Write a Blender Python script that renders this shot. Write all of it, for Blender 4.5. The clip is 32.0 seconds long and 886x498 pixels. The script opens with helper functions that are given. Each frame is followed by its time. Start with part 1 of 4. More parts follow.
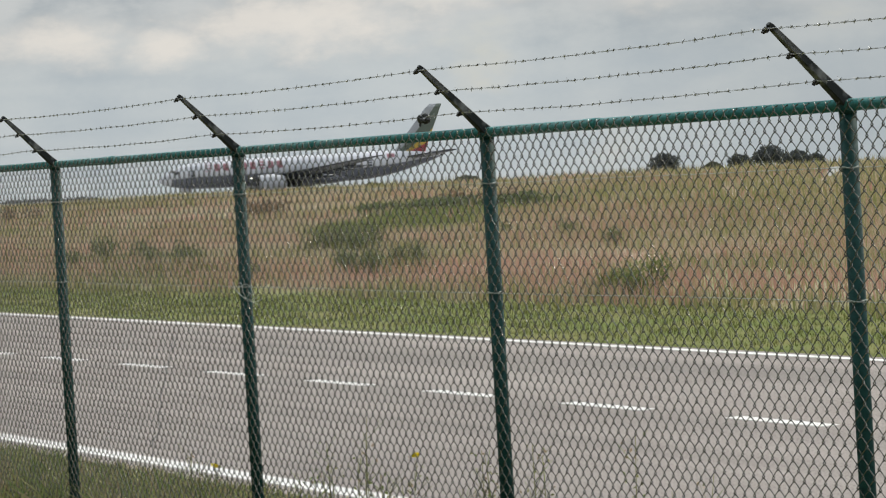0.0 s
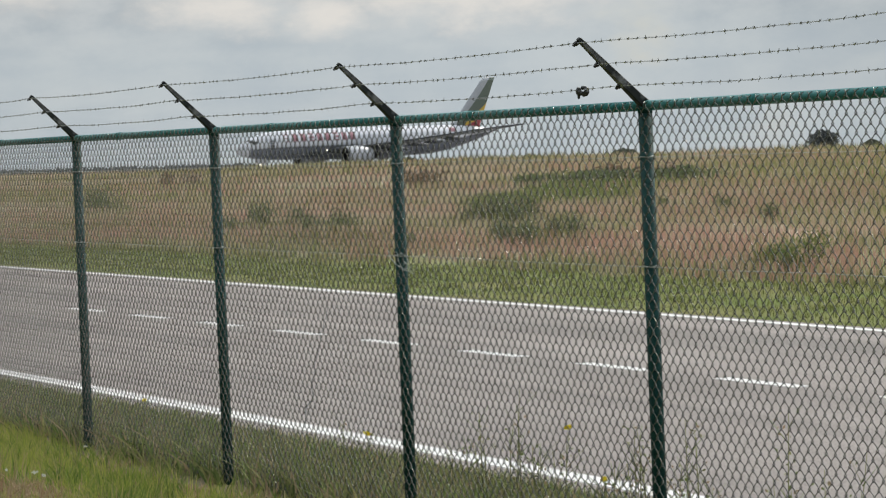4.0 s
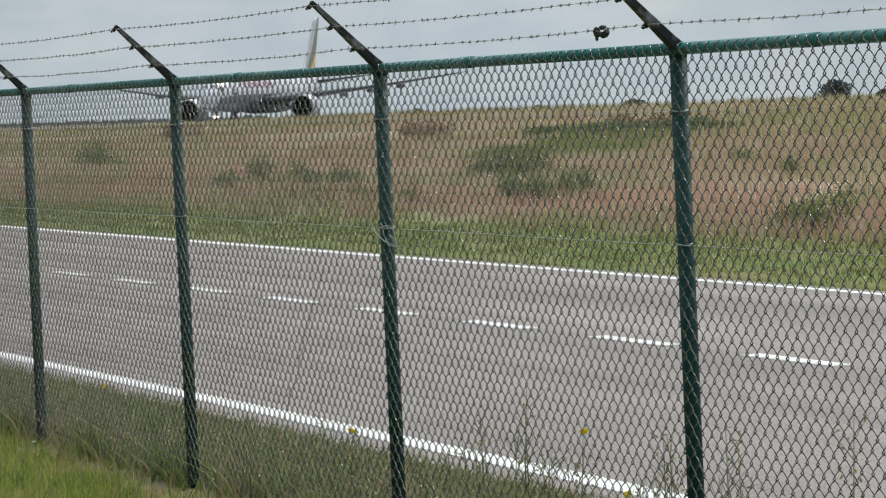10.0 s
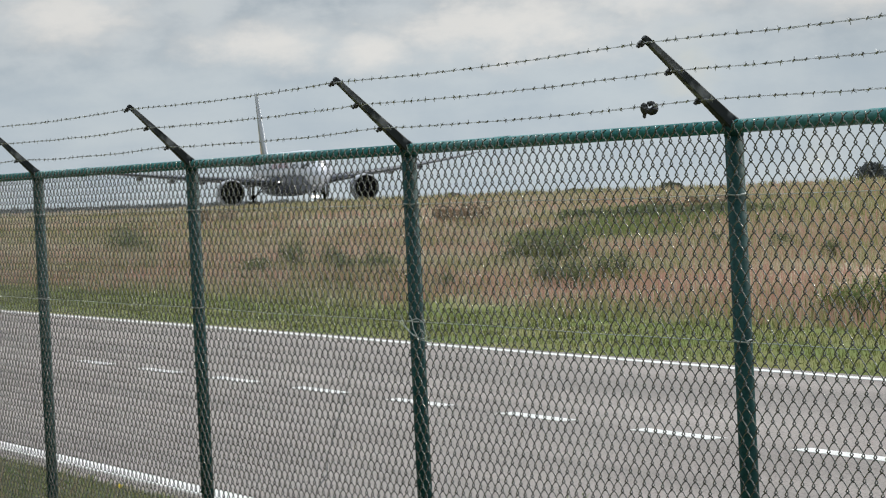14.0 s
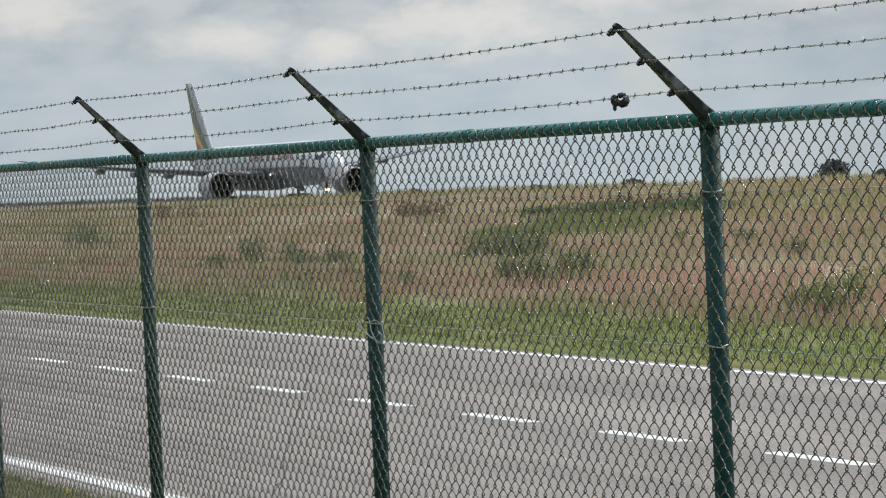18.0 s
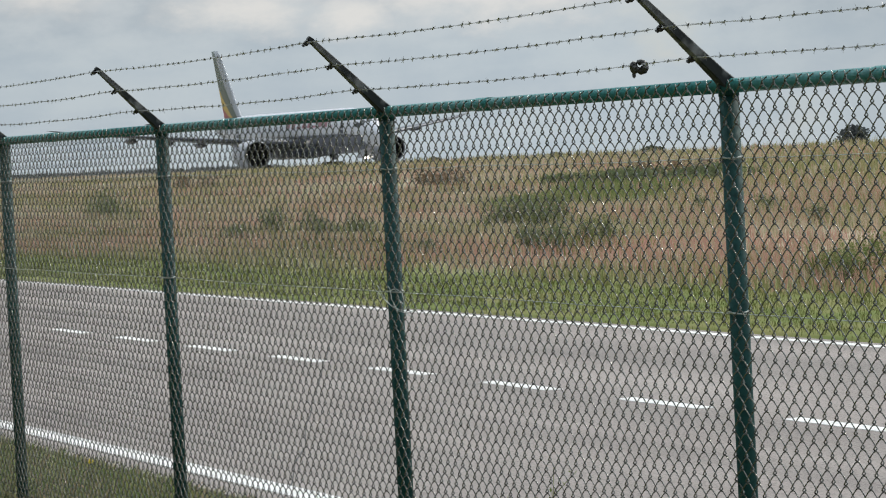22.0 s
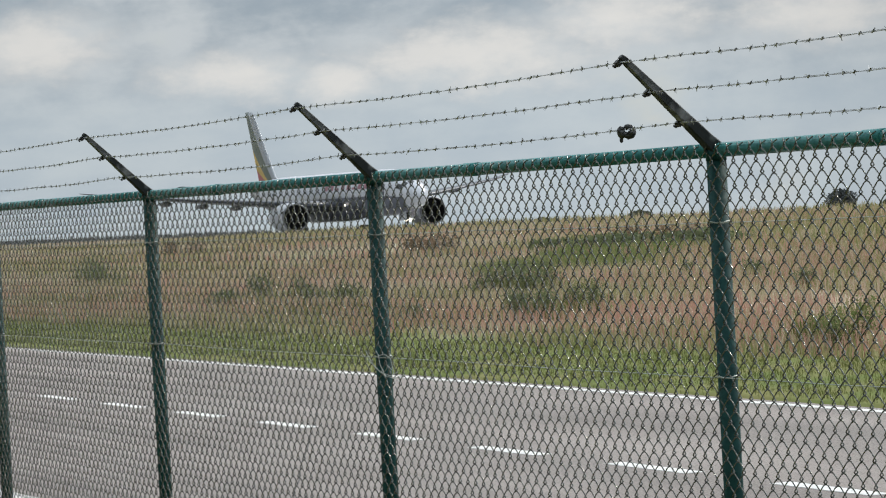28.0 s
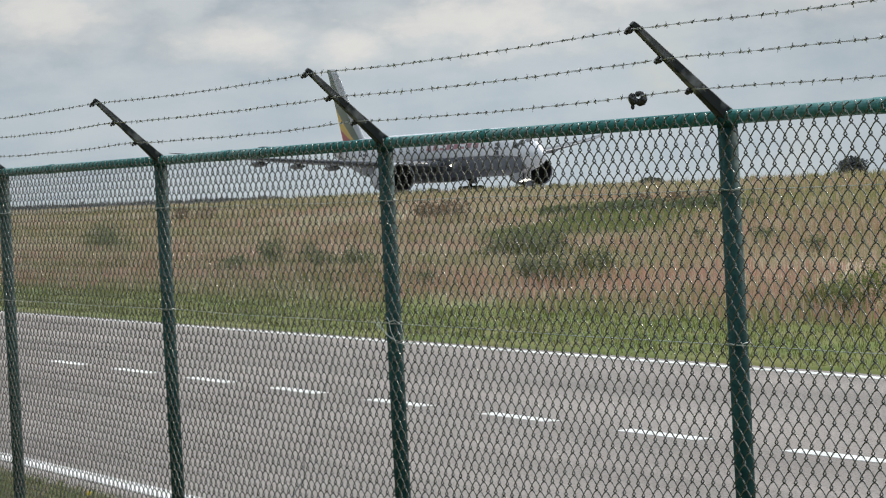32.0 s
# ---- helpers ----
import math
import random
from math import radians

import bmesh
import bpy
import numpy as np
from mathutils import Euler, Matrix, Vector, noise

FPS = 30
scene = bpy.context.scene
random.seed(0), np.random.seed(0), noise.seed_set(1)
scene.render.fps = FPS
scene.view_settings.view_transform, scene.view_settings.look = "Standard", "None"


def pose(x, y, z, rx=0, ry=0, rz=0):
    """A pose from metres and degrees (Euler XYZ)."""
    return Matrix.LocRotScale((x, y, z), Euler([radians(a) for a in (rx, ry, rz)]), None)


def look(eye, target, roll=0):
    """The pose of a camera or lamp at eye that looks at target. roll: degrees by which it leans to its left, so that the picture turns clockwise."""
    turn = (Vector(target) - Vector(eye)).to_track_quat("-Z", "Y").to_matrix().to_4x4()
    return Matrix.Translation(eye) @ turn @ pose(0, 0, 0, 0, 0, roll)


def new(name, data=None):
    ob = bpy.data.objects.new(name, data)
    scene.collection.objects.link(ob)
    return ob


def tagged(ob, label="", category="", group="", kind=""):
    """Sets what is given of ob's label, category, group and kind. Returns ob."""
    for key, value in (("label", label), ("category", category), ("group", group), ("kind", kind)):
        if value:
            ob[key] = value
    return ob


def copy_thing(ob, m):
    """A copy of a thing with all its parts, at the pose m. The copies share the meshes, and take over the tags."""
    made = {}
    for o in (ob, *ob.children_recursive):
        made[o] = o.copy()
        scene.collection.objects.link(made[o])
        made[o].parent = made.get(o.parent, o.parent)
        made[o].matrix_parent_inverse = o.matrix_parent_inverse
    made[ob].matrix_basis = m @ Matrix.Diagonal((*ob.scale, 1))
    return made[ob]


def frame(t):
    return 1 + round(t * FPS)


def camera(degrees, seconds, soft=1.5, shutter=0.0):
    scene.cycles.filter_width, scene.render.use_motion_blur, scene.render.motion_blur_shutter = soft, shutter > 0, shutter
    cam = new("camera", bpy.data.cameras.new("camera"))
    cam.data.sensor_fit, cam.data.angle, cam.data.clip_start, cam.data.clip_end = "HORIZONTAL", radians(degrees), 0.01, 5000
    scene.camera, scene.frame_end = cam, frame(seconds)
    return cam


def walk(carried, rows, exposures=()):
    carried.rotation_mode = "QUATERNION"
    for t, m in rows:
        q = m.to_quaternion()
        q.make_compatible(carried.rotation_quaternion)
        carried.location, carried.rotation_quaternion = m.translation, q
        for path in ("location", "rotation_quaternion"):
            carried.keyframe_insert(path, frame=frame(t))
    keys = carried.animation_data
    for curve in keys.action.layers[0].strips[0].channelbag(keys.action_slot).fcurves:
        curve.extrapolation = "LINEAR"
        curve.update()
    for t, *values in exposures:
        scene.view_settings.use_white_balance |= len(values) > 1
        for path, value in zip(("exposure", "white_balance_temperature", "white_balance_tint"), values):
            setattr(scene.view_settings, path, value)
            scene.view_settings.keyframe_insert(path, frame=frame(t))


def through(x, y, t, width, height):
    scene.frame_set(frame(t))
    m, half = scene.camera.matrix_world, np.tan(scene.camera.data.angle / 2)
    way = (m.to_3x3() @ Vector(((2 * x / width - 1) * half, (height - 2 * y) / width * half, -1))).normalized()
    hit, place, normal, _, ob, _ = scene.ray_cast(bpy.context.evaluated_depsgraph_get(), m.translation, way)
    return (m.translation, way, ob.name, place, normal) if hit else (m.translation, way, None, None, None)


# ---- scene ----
# ---- camera ----
cam = camera(14.45, 32.0, soft=1.15)


def heading(x, y, z, turn, down, lean):
    """A camera pose: turn counts from -x towards +y, down below the horizon."""
    a, b = radians(turn), radians(down)
    way = Vector((-math.cos(a) * math.cos(b), math.sin(a) * math.cos(b), -math.sin(b)))
    return look((x, y, z), Vector((x, y, z)) + way, lean)


CAMERA_ROWS = [
    (0, 18.756, -6.080, 1.878, 24.196, 1.385, -3.263), (0.5, 18.756, -6.080, 1.878, 23.896, 1.258, -2.359),
    (1, 18.756, -6.080, 1.878, 23.453, 1.369, -2.575), (1.5, 18.756, -6.080, 1.878, 23.031, 1.431, -2.396),
    (2, 18.756, -6.080, 1.878, 22.542, 1.473, -2.389), (2.5, 18.756, -6.080, 1.878, 22.142, 1.516, -2.667),
    (3, 18.756, -6.080, 1.878, 21.851, 1.531, -2.629), (3.5, 18.756, -6.080, 1.878, 21.686, 1.643, -2.423),
    (5.5, 18.756, -6.080, 1.878, 21.596, 1.755, -1.918), (6, 18.756, -6.080, 1.878, 21.581, 1.695, -1.810),
    (6.5, 18.756, -6.080, 1.878, 21.519, 1.630, -2.057), (7, 18.756, -6.080, 1.878, 21.471, 1.636, -2.282),
    (7.5, 18.756, -6.080, 1.878, 21.512, 1.763, -2.288), (8, 18.756, -6.080, 1.878, 21.513, 2.125, -1.893),
    (8.5, 18.756, -6.080, 1.878, 21.538, 2.316, -1.659), (9, 18.756, -6.080, 1.878, 21.697, 2.413, -1.608),
    (9.5, 17.677, -5.617, 1.878, 21.691, 2.432, -2.171), (10, 16.401, -5.068, 1.878, 21.423, 2.520, -2.464),
    (10.5, 16.352, -5.048, 1.878, 21.196, 2.347, -2.419), (11, 16.352, -5.048, 1.878, 20.984, 2.061, -2.475),
    (11.5, 16.352, -5.048, 1.878, 20.900, 1.812, -2.537), (12, 16.352, -5.048, 1.878, 20.724, 1.551, -2.482),
    (12.5, 16.352, -5.048, 1.878, 20.580, 1.322, -2.490), (13, 16.352, -5.048, 1.878, 20.686, 1.132, -2.644),
    (13.5, 15.930, -4.879, 1.877, 20.813, 1.074, -2.711), (15.5, 14.902, -4.469, 1.873, 21.263, 1.455, -2.239),
    (16, 14.902, -4.469, 1.873, 21.441, 1.297, -2.581), (16.5, 14.902, -4.469, 1.873, 21.551, 1.162, -2.629),
    (17, 14.902, -4.469, 1.873, 21.599, 1.088, -2.498), (17.5, 14.902, -4.469, 1.873, 21.584, 1.096, -2.641),
    (18, 14.902, -4.469, 1.873, 21.531, 1.220, -2.454), (18.5, 14.902, -4.469, 1.873, 21.416, 1.377, -2.179),
    (19, 14.902, -4.469, 1.873, 21.321, 1.496, -2.112), (19.5, 14.902, -4.469, 1.873, 21.246, 1.563, -2.271),
    (20, 14.902, -4.469, 1.873, 21.162, 1.542, -2.539), (20.5, 14.902, -4.469, 1.873, 21.132, 1.526, -2.787),
    (21, 14.902, -4.469, 1.873, 21.166, 1.533, -2.964), (21.5, 14.902, -4.469, 1.873, 21.211, 1.617, -2.814),
    (22, 14.902, -4.469, 1.873, 21.177, 1.724, -2.850), (22.5, 14.902, -4.469, 1.873, 21.045, 1.826, -2.583),
    (23, 14.902, -4.469, 1.873, 20.892, 1.902, -2.291), (23.5, 14.902, -4.469, 1.873, 20.781, 1.885, -2.265),
    (24, 14.902, -4.469, 1.873, 20.675, 1.814, -2.434), (24.5, 14.902, -4.469, 1.873, 20.598, 1.730, -2.364),
    (26.5, 14.902, -4.469, 1.873, 20.898, 1.253, -2.822), (27, 14.902, -4.469, 1.873, 21.120, 1.017, -2.930),
    (27.5, 14.902, -4.469, 1.873, 21.293, 0.815, -3.063), (28, 14.902, -4.469, 1.873, 21.428, 0.667, -3.017),
    (28.5, 14.902, -4.469, 1.873, 21.499, 0.602, -3.058), (29, 14.902, -4.469, 1.873, 21.546, 0.599, -2.984),
    (29.5, 14.902, -4.469, 1.873, 21.554, 0.670, -2.976), (30, 14.902, -4.469, 1.873, 21.531, 0.802, -3.067),
    (30.5, 14.902, -4.469, 1.873, 21.394, 0.898, -3.117), (31, 14.902, -4.469, 1.873, 21.227, 0.972, -3.065),
    (31.5, 14.902, -4.469, 1.873, 21.131, 1.077, -2.974), (32, 14.902, -4.469, 1.873, 21.223, 1.209, -2.868)]
# the camera's white balance starts warmer and settles
WHITE_BALANCE = [(0, 0.06, 6900, 11), (2.5, 0.06, 6880, 11), (5.5, 0.06, 6620, 10.5), (9, 0.07, 6550, 10), (11, 0.11, 6520, 10), (16, 0.07, 6520, 10), (32, 0.06, 6520, 10)]
walk(cam, [(t, heading(x, y, z, a, b, c)) for t, x, y, z, a, b, c in CAMERA_ROWS], WHITE_BALANCE)

# ---- sky and sun ----
SUN_HEIGHT, SUN_TURN = 42, 328  # degrees above the ground; compass turn from +y towards +x


def build_world():
    """A broken overcast: pale haze by the skyline, bright cumulus over it, grey-blue cloud above, brightest overhead."""
    world = bpy.data.worlds.new("sky")
    world.use_nodes = True
    scene.world = world
    nt = world.node_tree
    nt.nodes.clear()
    n, link = nt.nodes.new, nt.links.new

    def math_node(op, a, b=None, c=None, clamp=False):
        m = n("ShaderNodeMath")
        m.operation, m.use_clamp = op, clamp
        for k, v in enumerate((a, b, c)):
            if v is None:
                continue
            if isinstance(v, (int, float)):
                m.inputs[k].default_value = v
            else:
                link(v, m.inputs[k])
        return m.outputs[0]

    def ramp(v, lo, hi):
        m = n("ShaderNodeMapRange")
        m.interpolation_type = "SMOOTHSTEP"
        link(v, m.inputs["Value"])
        m.inputs["From Min"].default_value, m.inputs["From Max"].default_value = lo, hi
        return m.outputs[0]

    def mix(f, a, b, kind="MIX"):
        m = n("ShaderNodeMix")
        m.data_type, m.blend_type = "RGBA", kind
        for k, v in ((0, f), (6, a), (7, b)):
            if isinstance(v, (int, float)):
                m.inputs[k].default_value = v
            elif isinstance(v, tuple):
                m.inputs[k].default_value = (*v, 1)
            else:
                link(v, m.inputs[k])
        return m.outputs[2]

    def cloud_noise(vec, scale, detail, rough):
        t = n("ShaderNodeTexNoise")
        t.inputs["Scale"].default_value, t.inputs["Detail"].default_value, t.inputs["Roughness"].default_value = scale, detail, rough
        link(vec, t.inputs["Vector"])
        return t.outputs[0]

    coord = n("ShaderNodeTexCoord")
    sep = n("ShaderNodeSeparateXYZ")
    link(coord.outputs["Generated"], sep.inputs[0])
    x, y, z = sep.outputs
    turn = math_node("MULTIPLY", math_node("ARCTAN2", y, math_node("MULTIPLY", x, -1.0)), 57.2958)
    rise = math_node("MULTIPLY", math_node("ARCSINE", z), 57.2958)
    flat = n("ShaderNodeCombineXYZ")
    link(math_node("MULTIPLY", turn, 0.55), flat.inputs[0])
    link(rise, flat.inputs[1])
    big = cloud_noise(flat.outputs[0], 0.38, 5.0, 0.55)
    fine = cloud_noise(flat.outputs[0], 1.5, 7.0, 0.6)
    billow = cloud_noise(flat.outputs[0], 4.5, 6.0, 0.55)
    wisps = math_node("ADD", math_node("MULTIPLY", big, 0.6), math_node("MULTIPLY", fine, 0.4))
    sky = n("ShaderNodeTexSky")
    sky.sky_type, sky.sun_disc = "NISHITA", False
    sky.sun_elevation, sky.sun_rotation = radians(SUN_HEIGHT), radians(SUN_TURN)
    blue = mix(1.0, sky.outputs[0], (0.075, 0.075, 0.075), "MULTIPLY")
    haze = mix(ramp(wisps, 0.35, 0.65), (0.382, 0.445, 0.495), (0.457, 0.511, 0.542))
    grey = mix(ramp(wisps, 0.38, 0.62), (0.284, 0.339, 0.386), (0.472, 0.509, 0.532))
    cloud = mix(ramp(rise, 1.3, 3.0), haze, grey)
    cloud = mix(math_node("MULTIPLY", ramp(big, 0.58, 0.75), 0.35), cloud, blue)
    heaps = None
    for a, e, w, h in ((18.2, 2.36, 1.35, 0.42), (19.85, 2.16, 0.8, 0.36), (22.2, 2.5, 2.3, 0.68), (24.4, 2.95, 1.5, 0.55), (27.8, 2.85, 1.5, 0.5), (30.6, 3.0, 1.4, 0.6), (14.8, 2.95, 1.4, 0.55)):
        dx = math_node("DIVIDE", math_node("SUBTRACT", turn, a), w)
        dy = math_node("DIVIDE", math_node("SUBTRACT", rise, e), h)
        d = math_node("SQRT", math_node("ADD", math_node("MULTIPLY", dx, dx), math_node("MULTIPLY", dy, dy)))
        d = math_node("ADD", d, math_node("MULTIPLY", math_node("SUBTRACT", fine, 0.5), 2.3))
        d = math_node("ADD", d, math_node("MULTIPLY", math_node("SUBTRACT", billow, 0.5), 0.7))
        v = math_node("SUBTRACT", 1.0, ramp(d, 0.05, 1.35))
        heaps = v if heaps is None else math_node("MAXIMUM", heaps, v)
    cloud = mix(math_node("MULTIPLY", heaps, 0.78), cloud, (0.68, 0.665, 0.635))
    to_sun = n("ShaderNodeVectorMath")
    to_sun.operation = "DOT_PRODUCT"
    link(coord.outputs["Generated"], to_sun.inputs[0])
    sa, se = radians(SUN_TURN), radians(SUN_HEIGHT)
    to_sun.inputs[1].default_value = (math.sin(sa) * math.cos(se), math.cos(sa) * math.cos(se), math.sin(se))
    bright = ramp(to_sun.outputs["Value"], -0.5, 1.0)
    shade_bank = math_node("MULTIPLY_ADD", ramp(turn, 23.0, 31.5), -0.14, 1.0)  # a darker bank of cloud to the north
    up = math_node("ADD", 1.0, math_node("MULTIPLY", ramp(rise, 5.0, 60.0), 2.45))
    up = math_node("MULTIPLY", up, math_node("MULTIPLY_ADD", bright, 0.85, 0.40))
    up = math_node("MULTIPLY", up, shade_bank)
    glow = n("ShaderNodeVectorMath")
    glow.operation = "SCALE"
    link(cloud, glow.inputs[0])
    link(up, glow.inputs["Scale"])
    bg, out = n("ShaderNodeBackground"), n("ShaderNodeOutputWorld")
    link(glow.outputs[0], bg.inputs["Color"])
    bg.inputs["Strength"].default_value = 1.0
    link(bg.outputs[0], out.inputs[0])


build_world()
sun = new("sun", bpy.data.lights.new("sun", "SUN"))
sun.data.energy, sun.data.angle, sun.data.color = 2.1, radians(12), (1.0, 0.95, 0.87)
sun_a, sun_e = radians(SUN_TURN), radians(SUN_HEIGHT)
sun.matrix_world = look((0, 0, 50), (-50 * math.sin(sun_a) * math.cos(sun_e), -50 * math.cos(sun_a) * math.cos(sun_e), 50 - 50 * math.sin(sun_e)))

# ---- materials ----
def material(name, base, rough=0.6, metal=0.0):
    m = bpy.data.materials.new(name)
    m.use_nodes = True
    b = m.node_tree.nodes["Principled BSDF"]
    b.inputs["Base Color"].default_value = (*base, 1)
    b.inputs["Roughness"].default_value, b.inputs["Metallic"].default_value = rough, metal
    return m


def shade(name, tones, scale=4.0, fine=40.0, rough=0.7, metal=0.0, bump=0.2, spread=0.0, island=False, gloss=0.5, mix_low=0.35, mix_high=0.65):
    """A material of two or three tones mixed by noise at two scales, with fine relief; spread: variation from piece to piece."""
    m = bpy.data.materials.new(name)
    m.use_nodes = True
    nt = m.node_tree
    n, link = nt.nodes.new, nt.links.new
    b = nt.nodes["Principled BSDF"]
    b.inputs["Roughness"].default_value, b.inputs["Metallic"].default_value = rough, metal
    b.inputs["Specular IOR Level"].default_value = gloss
    coord = n("ShaderNodeTexCoord")

    def nz(s, d):
        t = n("ShaderNodeTexNoise")
        t.inputs["Scale"].default_value, t.inputs["Detail"].default_value = s, d
        link(coord.outputs["Object"], t.inputs["Vector"])
        return t.outputs[0]

    def mr(v, lo, hi, a=0.0, c=1.0):
        r = n("ShaderNodeMapRange")
        link(v, r.inputs[0])
        for k, q in enumerate((lo, hi, a, c)):
            r.inputs[k + 1].default_value = q
        return r.outputs[0]

    def mx(f, p, q):
        k = n("ShaderNodeMix")
        k.data_type = "RGBA"
        link(f, k.inputs[0])
        for i, v in ((6, p), (7, q)):
            if isinstance(v, tuple):
                k.inputs[i].default_value = (*v, 1)
            else:
                link(v, k.inputs[i])
        return k.outputs[2]

    large, small = nz(scale, 4.0), nz(fine, 3.0)
    col = mx(mr(large, mix_low, mix_high), tones[0], tones[1])
    if len(tones) > 2:
        col = mx(mr(small, 0.5, 0.68), col, tones[2])
    if spread:
        if island:
            rnd = n("ShaderNodeNewGeometry").outputs["Random Per Island"]
        else:
            rnd = n("ShaderNodeObjectInfo").outputs["Random"]
        hsv = n("ShaderNodeHueSaturation")
        link(mr(rnd, 0, 1, 1 - spread, 1 + spread), hsv.inputs["Value"])
        link(mr(rnd, 0, 1, 0.5 + 0.04 * spread, 0.5 - 0.04 * spread), hsv.inputs["Hue"])
        link(col, hsv.inputs["Color"])
        col = hsv.outputs[0]
    link(col, b.inputs["Base Color"])
    link(mr(small, 0.3, 0.7, max(0.02, rough - 0.1), min(1.0, rough + 0.1)), b.inputs["Roughness"])
    if bump:
        bp = n("ShaderNodeBump")
        bp.inputs["Strength"].default_value, bp.inputs["Distance"].default_value = bump, 0.02
        link(small, bp.inputs["Height"])
        link(bp.outputs[0], b.inputs["Normal"])
    return m


def island_tones(name, tones, rough=0.8, gloss=0.2, through=0.25):
    """Leaves and blades: one of several tones for each blade, let through a little light."""
    m = bpy.data.materials.new(name)
    m.use_nodes = True
    nt = m.node_tree
    n, link = nt.nodes.new, nt.links.new
    b = nt.nodes["Principled BSDF"]
    b.inputs["Roughness"].default_value, b.inputs["Specular IOR Level"].default_value = rough, gloss
    r = n("ShaderNodeValToRGB")
    r.color_ramp.interpolation = "LINEAR"
    for k, c in enumerate(tones):
        p = k / max(1, len(tones) - 1)
        e = r.color_ramp.elements[k] if k < 2 else r.color_ramp.elements.new(p)
        e.position, e.color = p, (*c, 1)
    geo = n("ShaderNodeNewGeometry")
    link(geo.outputs["Random Per Island"], r.inputs[0])
    link(r.outputs[0], b.inputs["Base Color"])
    t = n("ShaderNodeBsdfTranslucent")
    link(r.outputs[0], t.inputs["Color"])
    s = n("ShaderNodeMixShader")
    s.inputs[0].default_value = through
    link(b.outputs[0], s.inputs[1])
    link(t.outputs[0], s.inputs[2])
    link(s.outputs[0], nt.nodes["Material Output"].inputs["Surface"])
    return m


LINE_PAINT = shade("line_paint", ((0.78, 0.78, 0.76), (0.62, 0.61, 0.59), (0.42, 0.41, 0.40)), 3.0, 60.0, 0.6, bump=0.1)
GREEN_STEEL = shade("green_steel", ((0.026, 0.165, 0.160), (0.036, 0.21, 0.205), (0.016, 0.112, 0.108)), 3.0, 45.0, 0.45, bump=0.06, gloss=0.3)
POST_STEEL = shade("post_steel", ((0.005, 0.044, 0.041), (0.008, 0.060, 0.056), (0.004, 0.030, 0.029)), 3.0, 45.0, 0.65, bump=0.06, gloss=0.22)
ARM_STEEL = shade("arm_steel", ((0.016, 0.019, 0.021), (0.028, 0.032, 0.034), (0.20, 0.203, 0.208)), 9.0, 13.0, 0.65, 0.1, 0.2, gloss=0.25)
CLIP_STEEL = shade("clip_steel", ((0.02, 0.02, 0.02), (0.04, 0.037, 0.034)), 20.0, 80.0, 0.6, 0.2)
MESH_WIRE = shade("mesh_wire", ((0.12, 0.124, 0.112), (0.165, 0.169, 0.155), (0.062, 0.062, 0.054)), 2.0, 60.0, 0.26, 0.75, 0.0, gloss=1.0)
STRAIN_WIRE = shade("strain_wire", ((0.48, 0.51, 0.49), (0.38, 0.41, 0.39)), 5.0, 60.0, 0.4, 0.3, 0.05)
BARB_WIRE = shade("barb_wire", ((0.36, 0.365, 0.37), (0.46, 0.465, 0.47), (0.17, 0.165, 0.16)), 3.0, 60.0, 0.4, 0.5, 0.05)
RAG_PLASTIC = shade("rag_plastic", ((0.012, 0.012, 0.012), (0.03, 0.03, 0.03)), 30.0, 90.0, 0.45, 0.0, 0.4)
WHITE_PAINT = shade("aircraft_white", ((0.60, 0.61, 0.66), (0.54, 0.55, 0.60)), 0.15, 3.0, 0.25, bump=0.0)
COWL_GREY = shade("cowl_grey", ((0.42, 0.43, 0.47), (0.37, 0.38, 0.42)), 0.4, 4.0, 0.35, bump=0.0)
# dark grey that paints the shade on the aircraft's underside
BELLY_SHADE = shade("belly_shade", ((0.145, 0.155, 0.195), (0.12, 0.13, 0.165)), 0.2, 3.0, 0.4, bump=0.0)
# wing colour darkened to hold the shadow under the wings
WING_SHADE = shade("wing_shade", ((0.052, 0.060, 0.080), (0.040, 0.046, 0.062)), 0.3, 4.0, 0.45, bump=0.0)
DARK_METAL = shade("dark_metal", ((0.006, 0.006, 0.007), (0.014, 0.014, 0.016)), 1.0, 8.0, 0.7, 0.0, 0.0, gloss=0.2)
LIP_METAL = shade("lip_metal", ((0.22, 0.225, 0.24), (0.17, 0.175, 0.19)), 1.0, 8.0, 0.4, 0.6, 0.0)
TYRE = shade("tyre", ((0.012, 0.012, 0.012), (0.02, 0.02, 0.02)), 3.0, 20.0, 0.8, bump=0.0)
GLASS_DARK = shade("cockpit_glass", ((0.01, 0.012, 0.015), (0.02, 0.022, 0.026)), 1.0, 5.0, 0.35, bump=0.0)
LETTER_RED = shade("letter_red", ((0.25, 0.095, 0.125), (0.29, 0.12, 0.145)), 1.0, 9.0, 0.4, bump=0.0)
MARKER_WHITE = shade("marker_white", ((0.75, 0.75, 0.73), (0.6, 0.6, 0.58)), 4.0, 30.0, 0.5)
BARK = shade("bark", ((0.05, 0.04, 0.03), (0.09, 0.07, 0.05)), 3.0, 20.0, 0.9)
DRY_GRASS = island_tones("dry_grass", ((0.55, 0.475, 0.355), (0.49, 0.39, 0.29), (0.505, 0.45, 0.32), (0.365, 0.37, 0.22), (0.565, 0.485, 0.375), (0.52, 0.34, 0.28), (0.29, 0.315, 0.175)), through=0.35)
MIXED_GRASS = island_tones("mixed_grass", ((0.235, 0.26, 0.105), (0.30, 0.30, 0.13), (0.40, 0.34, 0.19), (0.195, 0.22, 0.09), (0.45, 0.36, 0.22)), through=0.35)
